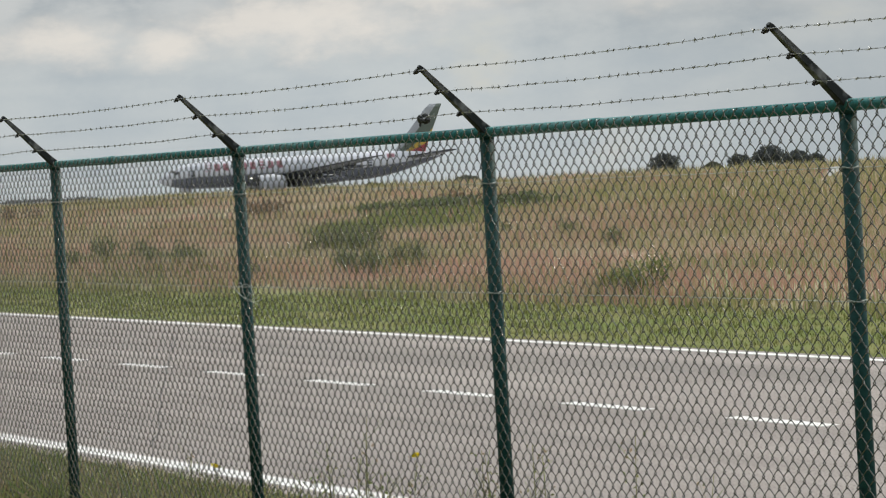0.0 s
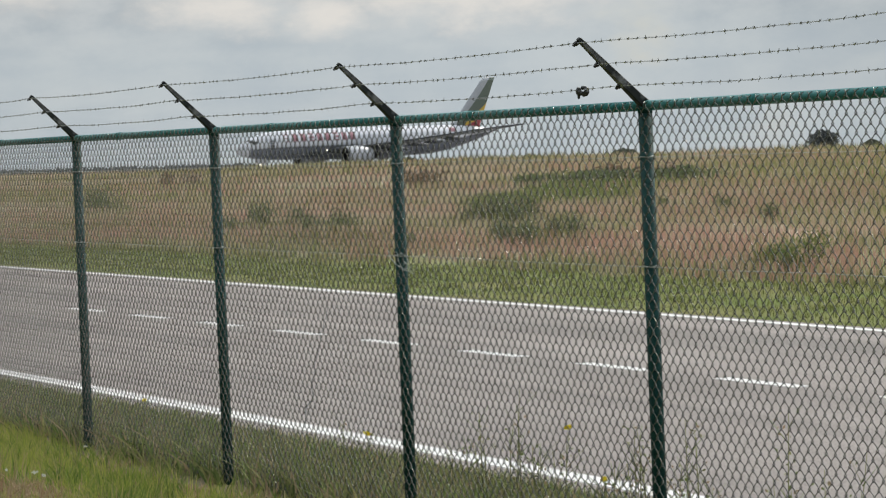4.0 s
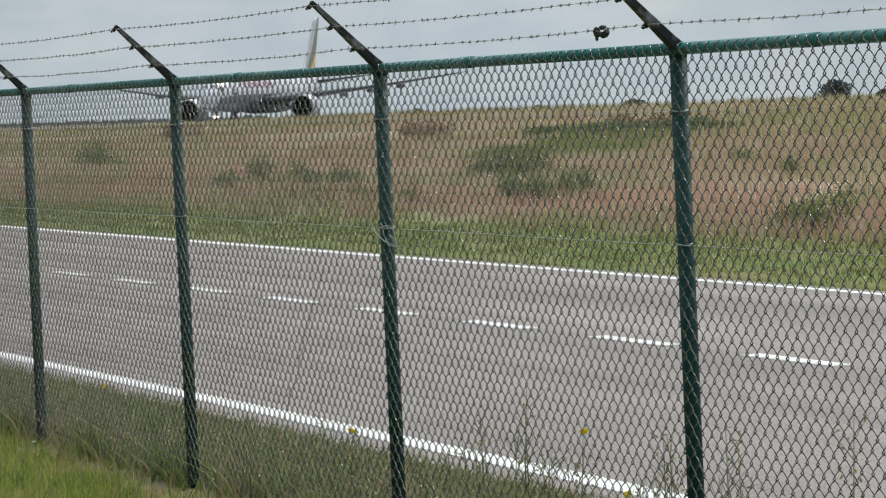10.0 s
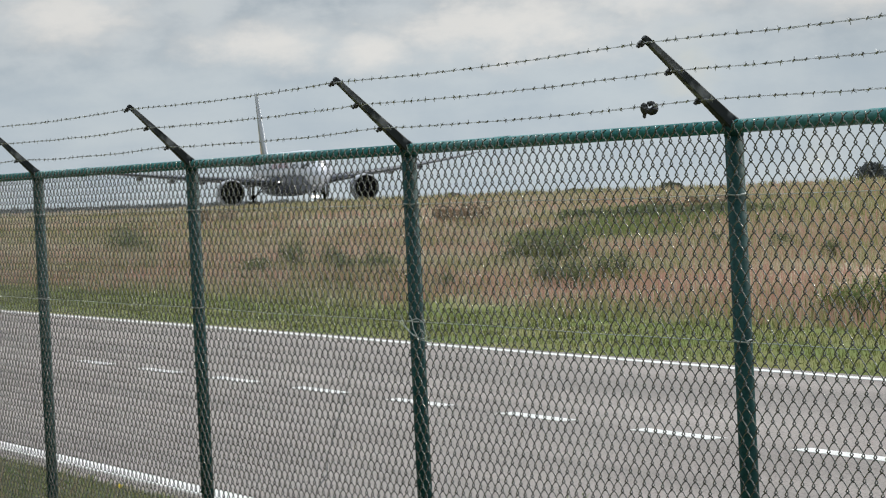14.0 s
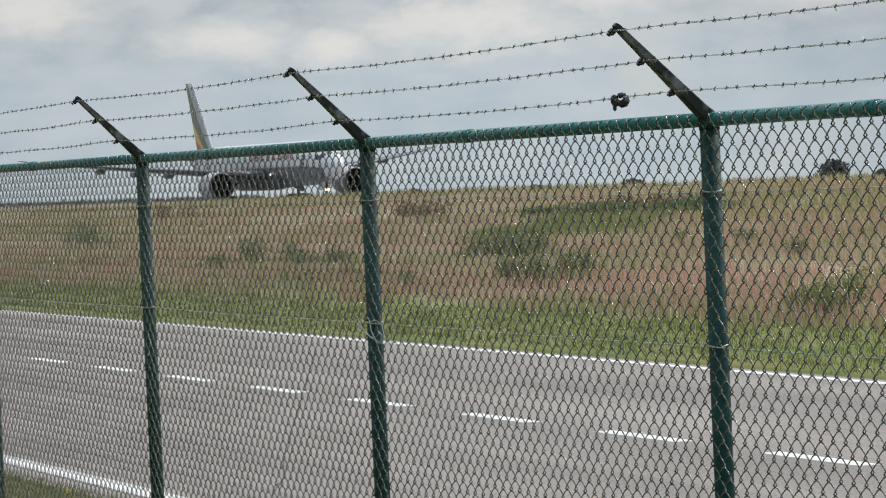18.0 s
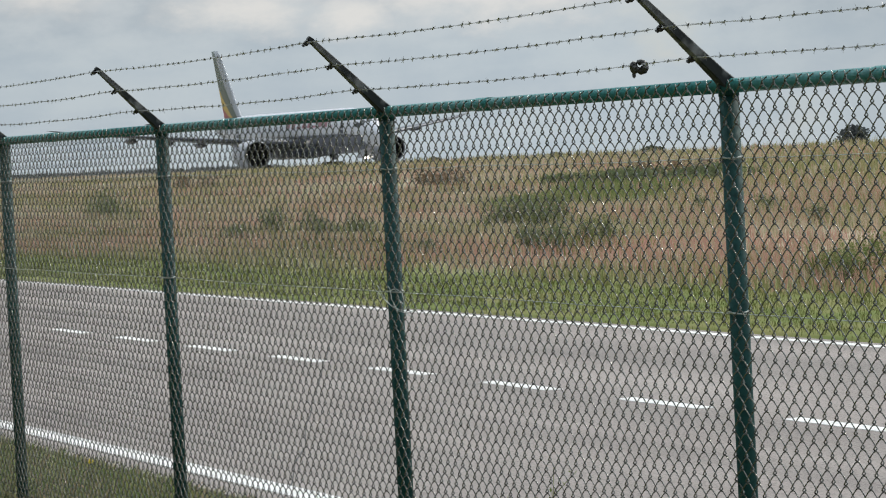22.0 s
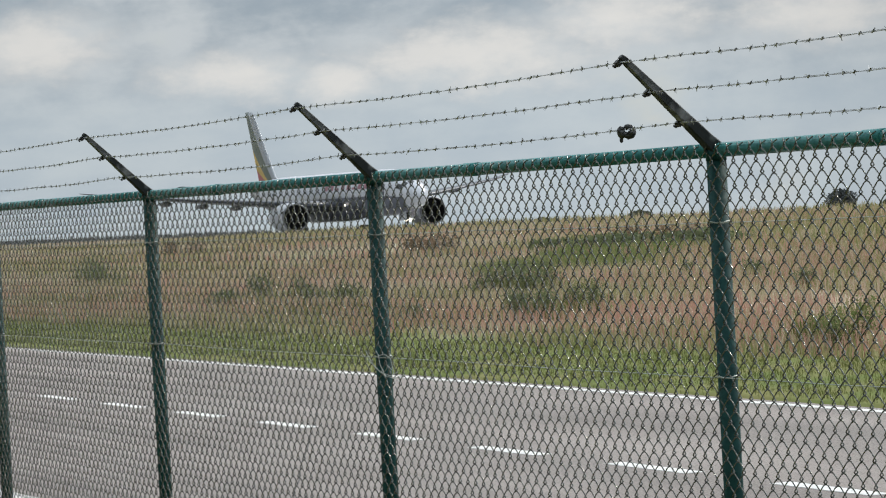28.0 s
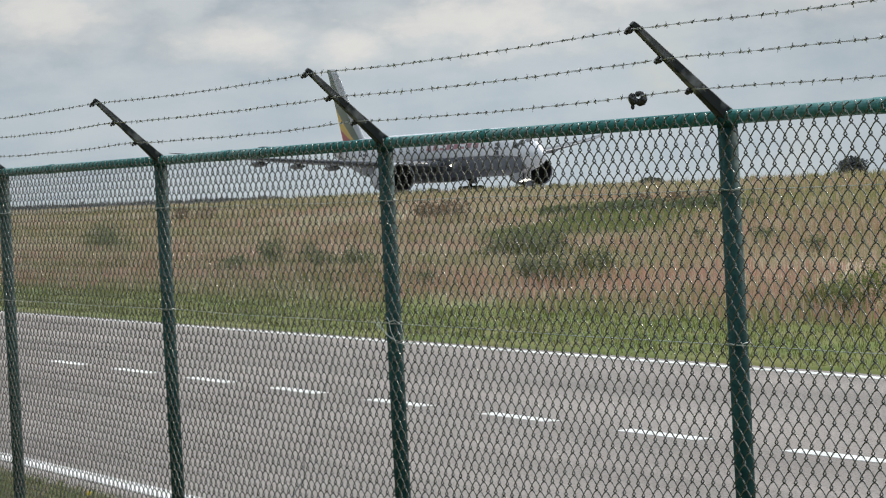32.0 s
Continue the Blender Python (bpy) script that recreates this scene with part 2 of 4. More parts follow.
VERGE_GRASS = island_tones("verge_grass", ((0.145, 0.18, 0.046), (0.16, 0.19, 0.05), (0.20, 0.195, 0.068), (0.12, 0.148, 0.042)), through=0.15)
WEEDS = island_tones("weeds", ((0.115, 0.17, 0.055), (0.20, 0.26, 0.08), (0.38, 0.36, 0.17), (0.055, 0.085, 0.03), (0.42, 0.31, 0.21), (0.14, 0.20, 0.065)), through=0.35)
DEEP_GRASS = island_tones("deep_grass", ((0.10, 0.17, 0.035), (0.14, 0.22, 0.045), (0.20, 0.28, 0.06), (0.075, 0.12, 0.03)), through=0.35)
LUSH_GRASS = island_tones("lush_grass", ((0.235, 0.31, 0.06), (0.325, 0.375, 0.075), (0.45, 0.44, 0.12), (0.175, 0.225, 0.05), (0.47, 0.40, 0.17)), through=0.4)
RUSTY_GRASS = island_tones("rusty_grass", ((0.50, 0.27, 0.225), (0.54, 0.34, 0.28), (0.46, 0.25, 0.20), (0.50, 0.37, 0.27)), through=0.35)
DEAD_GRASS = island_tones("dead_grass", ((0.46, 0.31, 0.20), (0.30, 0.19, 0.12), (0.52, 0.39, 0.26), (0.22, 0.15, 0.09), (0.48, 0.36, 0.23)))
STRAW = island_tones("straw", ((0.42, 0.32, 0.19), (0.30, 0.21, 0.12), (0.48, 0.38, 0.25)))
SHRUB_LEAF = island_tones("shrub_leaf", ((0.125, 0.16, 0.08), (0.16, 0.19, 0.095), (0.21, 0.22, 0.115), (0.10, 0.13, 0.068)), through=0.45)
BRUSH_LEAF = island_tones("brush_leaf", ((0.24, 0.175, 0.125), (0.28, 0.20, 0.145), (0.19, 0.155, 0.095)))
# skyline leaves: greyed and lightened to paint in the haze of distance
HAZED_TREE_LEAF = island_tones("hazed_tree_leaf", ((0.092, 0.105, 0.108), (0.11, 0.123, 0.126), (0.076, 0.087, 0.092)))
HAZED_BUSH_LEAF = island_tones("hazed_bush_leaf", ((0.11, 0.125, 0.095), (0.13, 0.145, 0.11), (0.10, 0.11, 0.09)))
# pale blue-grey tones carry the haze over the far woods
HAZED_WOODS_LEAF = island_tones("hazed_woods_leaf", ((0.16, 0.175, 0.19), (0.18, 0.195, 0.21), (0.14, 0.155, 0.17)))
THICKET_GRASS = island_tones("thicket_grass", ((0.15, 0.21, 0.07), (0.19, 0.25, 0.085), (0.24, 0.26, 0.11), (0.12, 0.17, 0.06)), through=0.3)
CLUMP_LEAF = island_tones("clump_leaf", ((0.11, 0.165, 0.055), (0.15, 0.20, 0.065), (0.21, 0.235, 0.085), (0.27, 0.235, 0.12)), through=0.4)
YELLOW_PETAL = island_tones("yellow_petal", ((0.75, 0.62, 0.02), (0.65, 0.5, 0.02)))
WHITE_PETAL = island_tones("white_petal", ((0.75, 0.75, 0.70), (0.65, 0.65, 0.6)))


def asphalt_material():
    m = shade("asphalt", ((0.210, 0.179, 0.163), (0.258, 0.225, 0.206), (0.112, 0.094, 0.086)), 0.3, 45.0, 0.72, bump=0.5, gloss=0.35)
    nt = m.node_tree
    n, link = nt.nodes.new, nt.links.new
    b = nt.nodes["Principled BSDF"]
    old = b.inputs["Base Color"].links[0].from_socket
    coord = n("ShaderNodeTexCoord")
    streak = n("ShaderNodeMapping")
    streak.inputs["Scale"].default_value = (0.05, 1.1, 1.0)
    link(coord.outputs["Object"], streak.inputs["Vector"])
    t = n("ShaderNodeTexNoise")
    t.inputs["Scale"].default_value, t.inputs["Detail"].default_value = 1.0, 5.0
    link(streak.outputs[0], t.inputs["Vector"])
    r = n("ShaderNodeMapRange")
    link(t.outputs[0], r.inputs[0])
    for k, q in enumerate((0.3, 0.7, 0.74, 1.20)):
        r.inputs[k + 1].default_value = q
    s = n("ShaderNodeVectorMath")
    s.operation = "SCALE"
    link(old, s.inputs[0])
    link(r.outputs[0], s.inputs["Scale"])
    link(s.outputs[0], b.inputs["Base Color"])
    return m


def ground_material():
    """Soil and thatch: green by the road, tan and rusty beyond, in drifts."""
    m = shade("ground_grass", ((0.345, 0.295, 0.215), (0.41, 0.345, 0.255), (0.265, 0.26, 0.165)), 0.09, 1.3, 0.95, bump=0.5, gloss=0.1)
    nt = m.node_tree
    n, link = nt.nodes.new, nt.links.new
    b = nt.nodes["Principled BSDF"]
    dry = b.inputs["Base Color"].links[0].from_socket
    coord = n("ShaderNodeTexCoord")
    sep = n("ShaderNodeSeparateXYZ")
    link(coord.outputs["Object"], sep.inputs[0])

    def noise_of(scale):
        t = n("ShaderNodeTexNoise")
        t.inputs["Scale"].default_value, t.inputs["Detail"].default_value = scale, 5.0
        link(coord.outputs["Object"], t.inputs["Vector"])
        return t.outputs[0]

    def band(v, lo, hi):
        r = n("ShaderNodeMapRange")
        r.interpolation_type = "SMOOTHSTEP"
        link(v, r.inputs[0])
        r.inputs[1].default_value, r.inputs[2].default_value = lo, hi
        return r.outputs[0]

    def mx(f, p, q):
        k = n("ShaderNodeMix")
        k.data_type = "RGBA"
        link(f, k.inputs[0])
        for i, v in ((6, p), (7, q)):
            if isinstance(v, tuple):
                k.inputs[i].default_value = (*v, 1)
            else:
                link(v, k.inputs[i])
        return k.outputs[2]

    def add(a, k, c):
        t = n("ShaderNodeMath")
        t.operation = "MULTIPLY_ADD"
        link(c, t.inputs[0])
        t.inputs[1].default_value = k
        link(a, t.inputs[2])
        return t.outputs[0]

    rust = mx(band(noise_of(0.16), 0.50, 0.66), dry, (0.42, 0.25, 0.20))
    mossy = mx(band(noise_of(0.11), 0.48, 0.68), rust, (0.22, 0.225, 0.11))
    green = mx(band(noise_of(0.9), 0.35, 0.65), (0.125, 0.155, 0.042), (0.175, 0.17, 0.062))
    far_side = mx(band(add(sep.outputs[1], 5.0, noise_of(0.3)), 14.6, 17.6), green, mossy)
    near = mx(band(noise_of(0.7), 0.52, 0.62), (0.14, 0.16, 0.05), (0.22, 0.155, 0.09))
    verge = mx(band(noise_of(2.0), 0.4, 0.6), (0.15, 0.135, 0.085), (0.22, 0.185, 0.12))
    low = mx(band(sep.outputs[1], -0.28, -0.12), near, verge)
    col = mx(band(sep.outputs[1], 3.0, 6.0), low, far_side)
    link(col, b.inputs["Base Color"])
    return m


CONCRETE = shade("taxiway_concrete", ((0.36, 0.35, 0.34), (0.42, 0.41, 0.39), (0.28, 0.275, 0.27)), 0.05, 2.0, 0.85, bump=0.2, gloss=0.2)
ASPHALT = asphalt_material()
GROUND = ground_material()


def part(name, bm, mat, parent=None, label=""):
    """Links a bmesh as one mesh object, under parent if given."""
    me = bpy.data.meshes.new(name)
    bm.to_mesh(me)
    bm.free()
    return part_of(name, me, mat, parent, label)


def part_of(name, me, mat, parent=None, label=""):
    if mat is not None and not me.materials:
        for m in (mat if isinstance(mat, (list, tuple)) else (mat,)):
            me.materials.append(m)
    ob = new(name, me)
    ob.parent = parent
    if label:
        tagged(ob, label=label)
    return ob


def empty(name, m=None):
    ob = new(name)
    ob.empty_display_size = 0.2
    if m is not None:
        ob.matrix_basis = m
    return ob


def mesh_data(name, verts, faces, smooth=False):
    me = bpy.data.meshes.new(name)
    me.from_pydata([tuple(v) for v in verts], [], faces)
    if smooth:
        me.polygons.foreach_set("use_smooth", [True] * len(me.polygons))
    me.update()
    return me


def tube(bm, a, b, r0, r1=None, n=12, caps=True):
    """A straight tapered tube from a to b."""
    a, b = Vector(a), Vector(b)
    r1 = r0 if r1 is None else r1
    q = (b - a).to_track_quat("Z", "Y")
    rings = []
    for p, r in ((a, r0), (b, r1)):
        rings.append([bm.verts.new(p + q @ Vector((r * math.cos(k * math.tau / n), r * math.sin(k * math.tau / n), 0))) for k in range(n)])
    for k in range(n):
        f = bm.faces.new((rings[0][k], rings[0][(k + 1) % n], rings[1][(k + 1) % n], rings[1][k]))
        f.smooth = True
    if caps:
        bm.faces.new(rings[0][::-1])
        bm.faces.new(rings[1])


def box(bm, lo, hi, m=None):
    lo, hi = Vector(lo), Vector(hi)
    v = [bm.verts.new((x, y, z)) for z in (lo.z, hi.z) for y in (lo.y, hi.y) for x in (lo.x, hi.x)]
    for f in ((0, 2, 3, 1), (4, 5, 7, 6), (0, 1, 5, 4), (2, 6, 7, 3), (0, 4, 6, 2), (1, 3, 7, 5)):
        bm.faces.new([v[k] for k in f])
    if m is not None:
        for k in v:
            k.co = m @ k.co
    return v


def loft(bm, rings, closed=True, cap0=True, cap1=True, smooth=True):
    """Joins rings of points into a skin."""
    vs = [[bm.verts.new(p) for p in r] for r in rings]
    n = len(vs[0])
    for a, b in zip(vs, vs[1:]):
        for k in range(n if closed else n - 1):
            f = bm.faces.new((a[k], a[(k + 1) % n], b[(k + 1) % n], b[k]))
            f.smooth = smooth
    if cap0:
        bm.faces.new(vs[0][::-1])
    if cap1:
        bm.faces.new(vs[-1])
    return vs

# ---- ground and road ----
BAY, RAIL = 2.866, 2.0            # post spacing and the height of the top rail
ROAD_Z = 0.047
NEAR_LINE, MID_LINE, FAR_LINE = 1.481, 5.390, 9.056


def smooth(a, b, v):
    t = min(1.0, max(0.0, (v - a) / (b - a)))
    return t * t * (3 - 2 * t)


def plain(x, y):
    """The airfield beyond the crest, falling gently away; the aircraft rolls on it."""
    return 1.85 - 0.0062 * (0.362 * (y + 4.47) - 0.932 * (x - 14.9))


def crest(x):
    """The height of the grassy crest, lower towards the far end."""
    return min(1.02, max(0.45, 0.94 + 0.002 * (x + 112)))


def land(x, y):
    """The height of the ground."""
    if y < -0.1:
        bank = 0.10 * smooth(-0.2, -2.0, y) if y > -2 else 0.10
        return bank + 0.02 * noise.noise((x * 0.8, y * 0.8, 0))
    if y < 9.4:
        return ROAD_Z - 0.06 if 1.1 < y < 9.3 else ROAD_Z * smooth(-0.1, 1.1, y) if y < 1.2 else ROAD_Z + 0.01
    if y < 60:
        z = ROAD_Z + 0.01 + (crest(x) - ROAD_Z) * ((y - 9.4) / 50.6) ** 0.9
    else:
        t = smooth(60, 118, y)
        z = (crest(x) + 0.01) * (1 - t) + plain(x, y) * t
    return z + 0.03 * noise.noise((x * 0.15, y * 0.15, 3)) * smooth(12, 20, y) * (1 - smooth(70, 100, y))


def build_ground():
    xs = [-3500, -2200, -1400, -900, -650, -480, -360, -280] + [-220 + 6 * k for k in range(30)] + [-40 + 2 * k for k in range(40)] + [45, 60, 90, 150, 300, 700, 1500, 3000]
    ys = [-2500, -900, -300, -120, -60, -30, -15] + [-10 + 0.5 * k for k in range(20)] + [-0.1, 0.3, 0.7, 1.05, 1.15, 9.28, 9.35, 9.5, 10, 11, 12, 14] + [16 + 3 * k for k in range(15)] + [60, 61, 62, 63, 65, 68, 72, 78, 86, 96, 110, 130, 150, 200, 300, 500, 900, 1600, 3000]
    verts = [(x, y, land(x, y)) for y in ys for x in xs]
    nx = len(xs)
    faces = [(j * nx + i, j * nx + i + 1, (j + 1) * nx + i + 1, (j + 1) * nx + i) for j in range(len(ys) - 1) for i in range(nx - 1)]
    g = part_of("ground", mesh_data("ground", verts, faces, True), GROUND)
    tagged(g, "rough airfield grass, green by the road and dry brown beyond", "ground", kind="structure")


def slab(name, x0, x1, y0, y1, z0, z1, mat):
    bm = bmesh.new()
    box(bm, (x0, y0, z0), (x1, y1, z1))
    return part(name, bm, mat)


def build_road():
    road = slab("road", -900, 400, 1.16, 9.27, ROAD_Z - 0.25, ROAD_Z, ASPHALT)
    tagged(road, "worn grey asphalt perimeter road with white lines", "road", kind="structure")
    return road


def build_taxiway():
    """Unseen paving where the aircraft turns behind the crest; added for grey bounce light."""
    bm = bmesh.new()
    loft(bm, [[(x, y, plain(x, y) + z) for x, y in ((-780, 122), (-330, 122), (-330, 345), (-780, 345))] for z in (-0.3, 0.01)], smooth=False)
    tagged(part("taxiway", bm, CONCRETE), "pale concrete taxiway, added unseen behind the grassy crest for bounce light", "taxiway", kind="structure")


def build_lines():
    for y, w in ((NEAR_LINE, 0.178), (FAR_LINE, 0.13)):
        ob = slab("edge_line", -900, 400, y - w / 2, y + w / 2, ROAD_Z, ROAD_Z + 0.004, LINE_PAINT)
        tagged(ob, "continuous worn white edge line painted on asphalt", "road marking", kind="structure")
    bm = bmesh.new()
    box(bm, (0, -0.072, 0), (1.309, 0.072, 0.004))
    dash = part("centre_dash", bm, LINE_PAINT)
    dash.matrix_basis = pose(-4.676, MID_LINE, ROAD_Z)
    tagged(dash, "short white centre dash painted on asphalt", "road marking", "centre dashes", "structure")
    for k in range(-8, 60):
        if k not in (0, 8):  # one dash is worn away
            copy_thing(dash, pose(-4.676 - 2.541 * k, MID_LINE, ROAD_Z))


def build_crack():
    """A sealed crack that wanders across the road."""
    bm = bmesh.new()
    rows = []
    for k in range(33):
        y = 1.45 + 0.205 * k
        x = CRACK_X + 0.25 * noise.noise((0, y * 1.4, 4)) + 0.02 * noise.noise((0, y * 8, 4)) - 2.70 * (y - 2.14)
        w = 0.011 + 0.005 * noise.noise((3, y * 3, 1))
        rows.append([(x - w, y, ROAD_Z), (x + w, y, ROAD_Z), (x + w, y, ROAD_Z + 0.003), (x - w, y, ROAD_Z + 0.003)])
    loft(bm, rows, smooth=False)
    tagged(part("road_crack", bm, TYRE), "dark sealed crack across the asphalt", "road crack", kind="structure")


CRACK_X = -4.72
build_crack()
build_ground()
build_road()
build_taxiway()
build_lines()

# ---- fence ----
ARM_Y, ARM_Z = -0.280, 0.275
POSTS = range(-6, 8)
STEP = BAY / 40                     # width of one mesh diamond
WIRE_AT = (0.33, 0.665, 0.985)      # where the barbed wires meet the arm
STRAIN_Z = (RAIL - 0.21, RAIL - 0.66)


def wire_path(verts, faces, path, r, n=5):
    """A thin round wire along a path, added to plain lists."""
    base = len(verts)
    m = len(path)
    for i, p in enumerate(path):
        a, b = path[max(0, i - 1)], path[min(m - 1, i + 1)]
        d = Vector((b[0] - a[0], b[1] - a[1], b[2] - a[2])).normalized()
        u = d.cross(Vector((0, 1, 0)) if abs(d.y) < 0.9 else Vector((1, 0, 0))).normalized()
        v = d.cross(u)
        for k in range(n):
            c, s = math.cos(k * math.tau / n) * r, math.sin(k * math.tau / n) * r
            verts.append((p[0] + u.x * c + v.x * s, p[1] + u.y * c + v.y * s, p[2] + u.z * c + v.z * s))
    for i in range(m - 1):
        a, b = base + n * i, base + n * i + n
        for k in range(n):
            faces.append((a + k, a + (k + 1) % n, b + (k + 1) % n, b + k))


def post_mesh():
    bm = bmesh.new()
    tube(bm, (0, 0, -0.35), (0, 0, RAIL - 0.03), 0.029, n=18)
    tube(bm, (0, 0, RAIL - 0.03), (0, 0, RAIL + 0.012), 0.031, 0.027, n=18)
    me = bpy.data.meshes.new("post")
    bm.to_mesh(me)
    bm.free()
    return me


def arm_mesh():
    """A folded steel channel that leaves the post's head with a bend and narrows to its tip."""
    bm = bmesh.new()
    rings = []
    for f, w, d in ((-0.14, 0.046, 0.044), (0.0, 0.046, 0.044), (0.10, 0.042, 0.037), (0.6, 0.032, 0.026), (1.0, 0.024, 0.018), (1.03, 0.020, 0.013)):
        if f < 0:
            c, up, out = Vector((0, 0.004, RAIL - 0.055)), Vector((0, 0, 1)), Vector((0, -1, 0))
        else:
            c = Vector((0, ARM_Y * f, RAIL + 0.004 + (ARM_Z - 0.004) * f))
            up = Vector((0, ARM_Y, ARM_Z)).normalized()
            out = Vector((0, -ARM_Z, ARM_Y)).normalized()
        side = Vector((1, 0, 0))
        rings.append([c + side * (w / 2 * a) + out * (d / 2 * b) for a, b in ((-1, -0.8), (-0.8, -1), (0.8, -1), (1, -0.8), (1, 0.8), (0.8, 1), (-0.8, 1), (-1, 0.8))])
    loft(bm, rings, smooth=False)
    me = bpy.data.meshes.new("arm")
    bm.to_mesh(me)
    bm.free()
    return me


def clip_mesh():
    bm = bmesh.new()
    m = Matrix.Rotation(radians(-47), 4, "X")
    box(bm, (-0.020, -0.030, -0.016), (0.020, 0.004, 0.014), m)
    tube(bm, (-0.012, -0.034, -0.004), (0.016, -0.036, -0.012), 0.009, n=8)
    tube(bm, (0.0, -0.02, 0.008), (0.0, 0.028, 0.012), 0.005, n=6)
    me = bpy.data.meshes.new("wire_clip")
    bm.to_mesh(me)
    bm.free()
    return me


def build_fence():
    fence = empty("fence", pose(0, 0, 0))
    tagged(fence, "green steel chain-link fence topped with barbed wire on slanted arms", "fence")
    post_me, arm_me, clip_me = post_mesh(), arm_mesh(), clip_mesh()
    tv, tf = [], []
    wire_path(tv, tf, [(0.034 * math.cos(a * math.tau / 14), 0.034 * math.sin(a * math.tau / 14) - 0.002, 0.003 * math.sin(a * 1.3)) for a in range(15)], 0.0022)
    tie_me = mesh_data("tie_wire", tv, tf, True)
    rnd = random.Random(4)
    for k in POSTS:
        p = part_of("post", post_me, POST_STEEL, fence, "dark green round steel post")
        p.location.x = k * BAY + (0.2 if k == -2 else 0)
        p.rotation_euler.x = radians(rnd.uniform(-0.15, 0.15))
        part_of("arm", arm_me, ARM_STEEL, p, "dark weathered steel arm slanting outwards")
        for z in (RAIL - 0.21, RAIL - 0.66):
            part_of("tie_wire", tie_me, STRAIN_WIRE, p, "pale tie wire round the post").location.z = z
        for f in WIRE_AT:
            c = part_of("wire_clip", clip_me, CLIP_STEEL, p)
            c.scale = (0.48, 0.48, 0.48)
            c.location = (-0.010, ARM_Y * f - 0.012, RAIL + ARM_Z * f - 0.012)
    bm = bmesh.new()
    for k in POSTS[:-1]:
        tube(bm, (k * BAY - 0.002, 0, RAIL), ((k + 1) * BAY - 0.006, 0, RAIL), 0.0215, n=14)
        tube(bm, (k * BAY + 0.9, 0, RAIL), (k * BAY + 1.02, 0, RAIL), 0.0235, n=14)
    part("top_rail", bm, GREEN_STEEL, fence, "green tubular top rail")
    chain_link(fence)
    for z in STRAIN_Z:
        v, f = [], []
        wire_path(v, f, [(k * BAY / 8, -0.030 + 0.003 * math.sin(k * 1.9), z + 0.006 * noise.noise((k * 0.4, z, 0))) for k in range(POSTS[0] * 8, POSTS[-1] * 8 + 1)], 0.0014)
        part_of("strain_wire", mesh_data("strain_wire", v, f, True), STRAIN_WIRE, fence, "pale horizontal strain wire")
    for j, f in enumerate(WIRE_AT):
        part_of("barbed_wire", barbed_mesh(j, f), BARB_WIRE, fence, "rusty twisted wire with four-point barbs")
    # a loose broken tie at one post
    v, f = [], []
    for j in range(4):
        path = [(BAY + 0.02 + 0.06 * s + 0.05 * math.sin(j * 2 + s), -0.045 - 0.01 * j, RAIL - 0.66 + 0.03 * math.sin(s * 1.1 + j) - 0.012 * s) for s in range(6)]
        wire_path(v, f, path, 0.0013, 4)
    part_of("loose_wire", mesh_data("loose_wire", v, f, True), STRAIN_WIRE, fence, "thin loose end of pale wire")


def chain_link(fence):
    """One bay of woven wire: flattened spirals that hook into each other and end twisted over the rail."""
    half = STEP / 2
    rows = int((RAIL + 0.004 - 0.03) / half)
    r, depth = 0.0024, 0.0066
    verts, faces = [], []
    for c in range(80):
        path = []
        for j in range(rows):
            side = (j + c) % 2
            xa, xb = (c - 0.07, c + 1.07) if side == 0 else (c + 1.07, c - 0.07)
            bow = depth if side == 0 else -depth
            for s, k in ((0.0, 0.0), (0.14, 0.9), (0.5, 1.0), (0.86, 0.9)):
                e = s * s * (3 - 2 * s) * 0.4 + s * 0.6
                path.append(((xa + (xb - xa) * e) * half, -0.036 + bow * k, RAIL - 0.004 - (j + s) * half))
        wire_path(verts, faces, path, r, 4)
        if c % 2 == 0:  # the cut ends, twisted together over the rail
            x = c * half
            wire_path(verts, faces, [(x - 0.020, -0.029, RAIL + 0.016), (x - 0.004, -0.034, RAIL + 0.006), (x + 0.008, -0.036, RAIL - 0.012)], r, 4)
            wire_path(verts, faces, [(x + 0.018, -0.031, RAIL + 0.016), (x + 0.002, -0.038, RAIL + 0.006), (x - 0.010, -0.038, RAIL - 0.014)], r, 4)
    me = mesh_data("chain_link", verts, faces, True)
    for k in POSTS[:-1]:
        p = part_of("chain_link", me, MESH_WIRE, fence, "woven diamond wire mesh")
        p["kind"] = "stuff"
        p.location.x = k * BAY


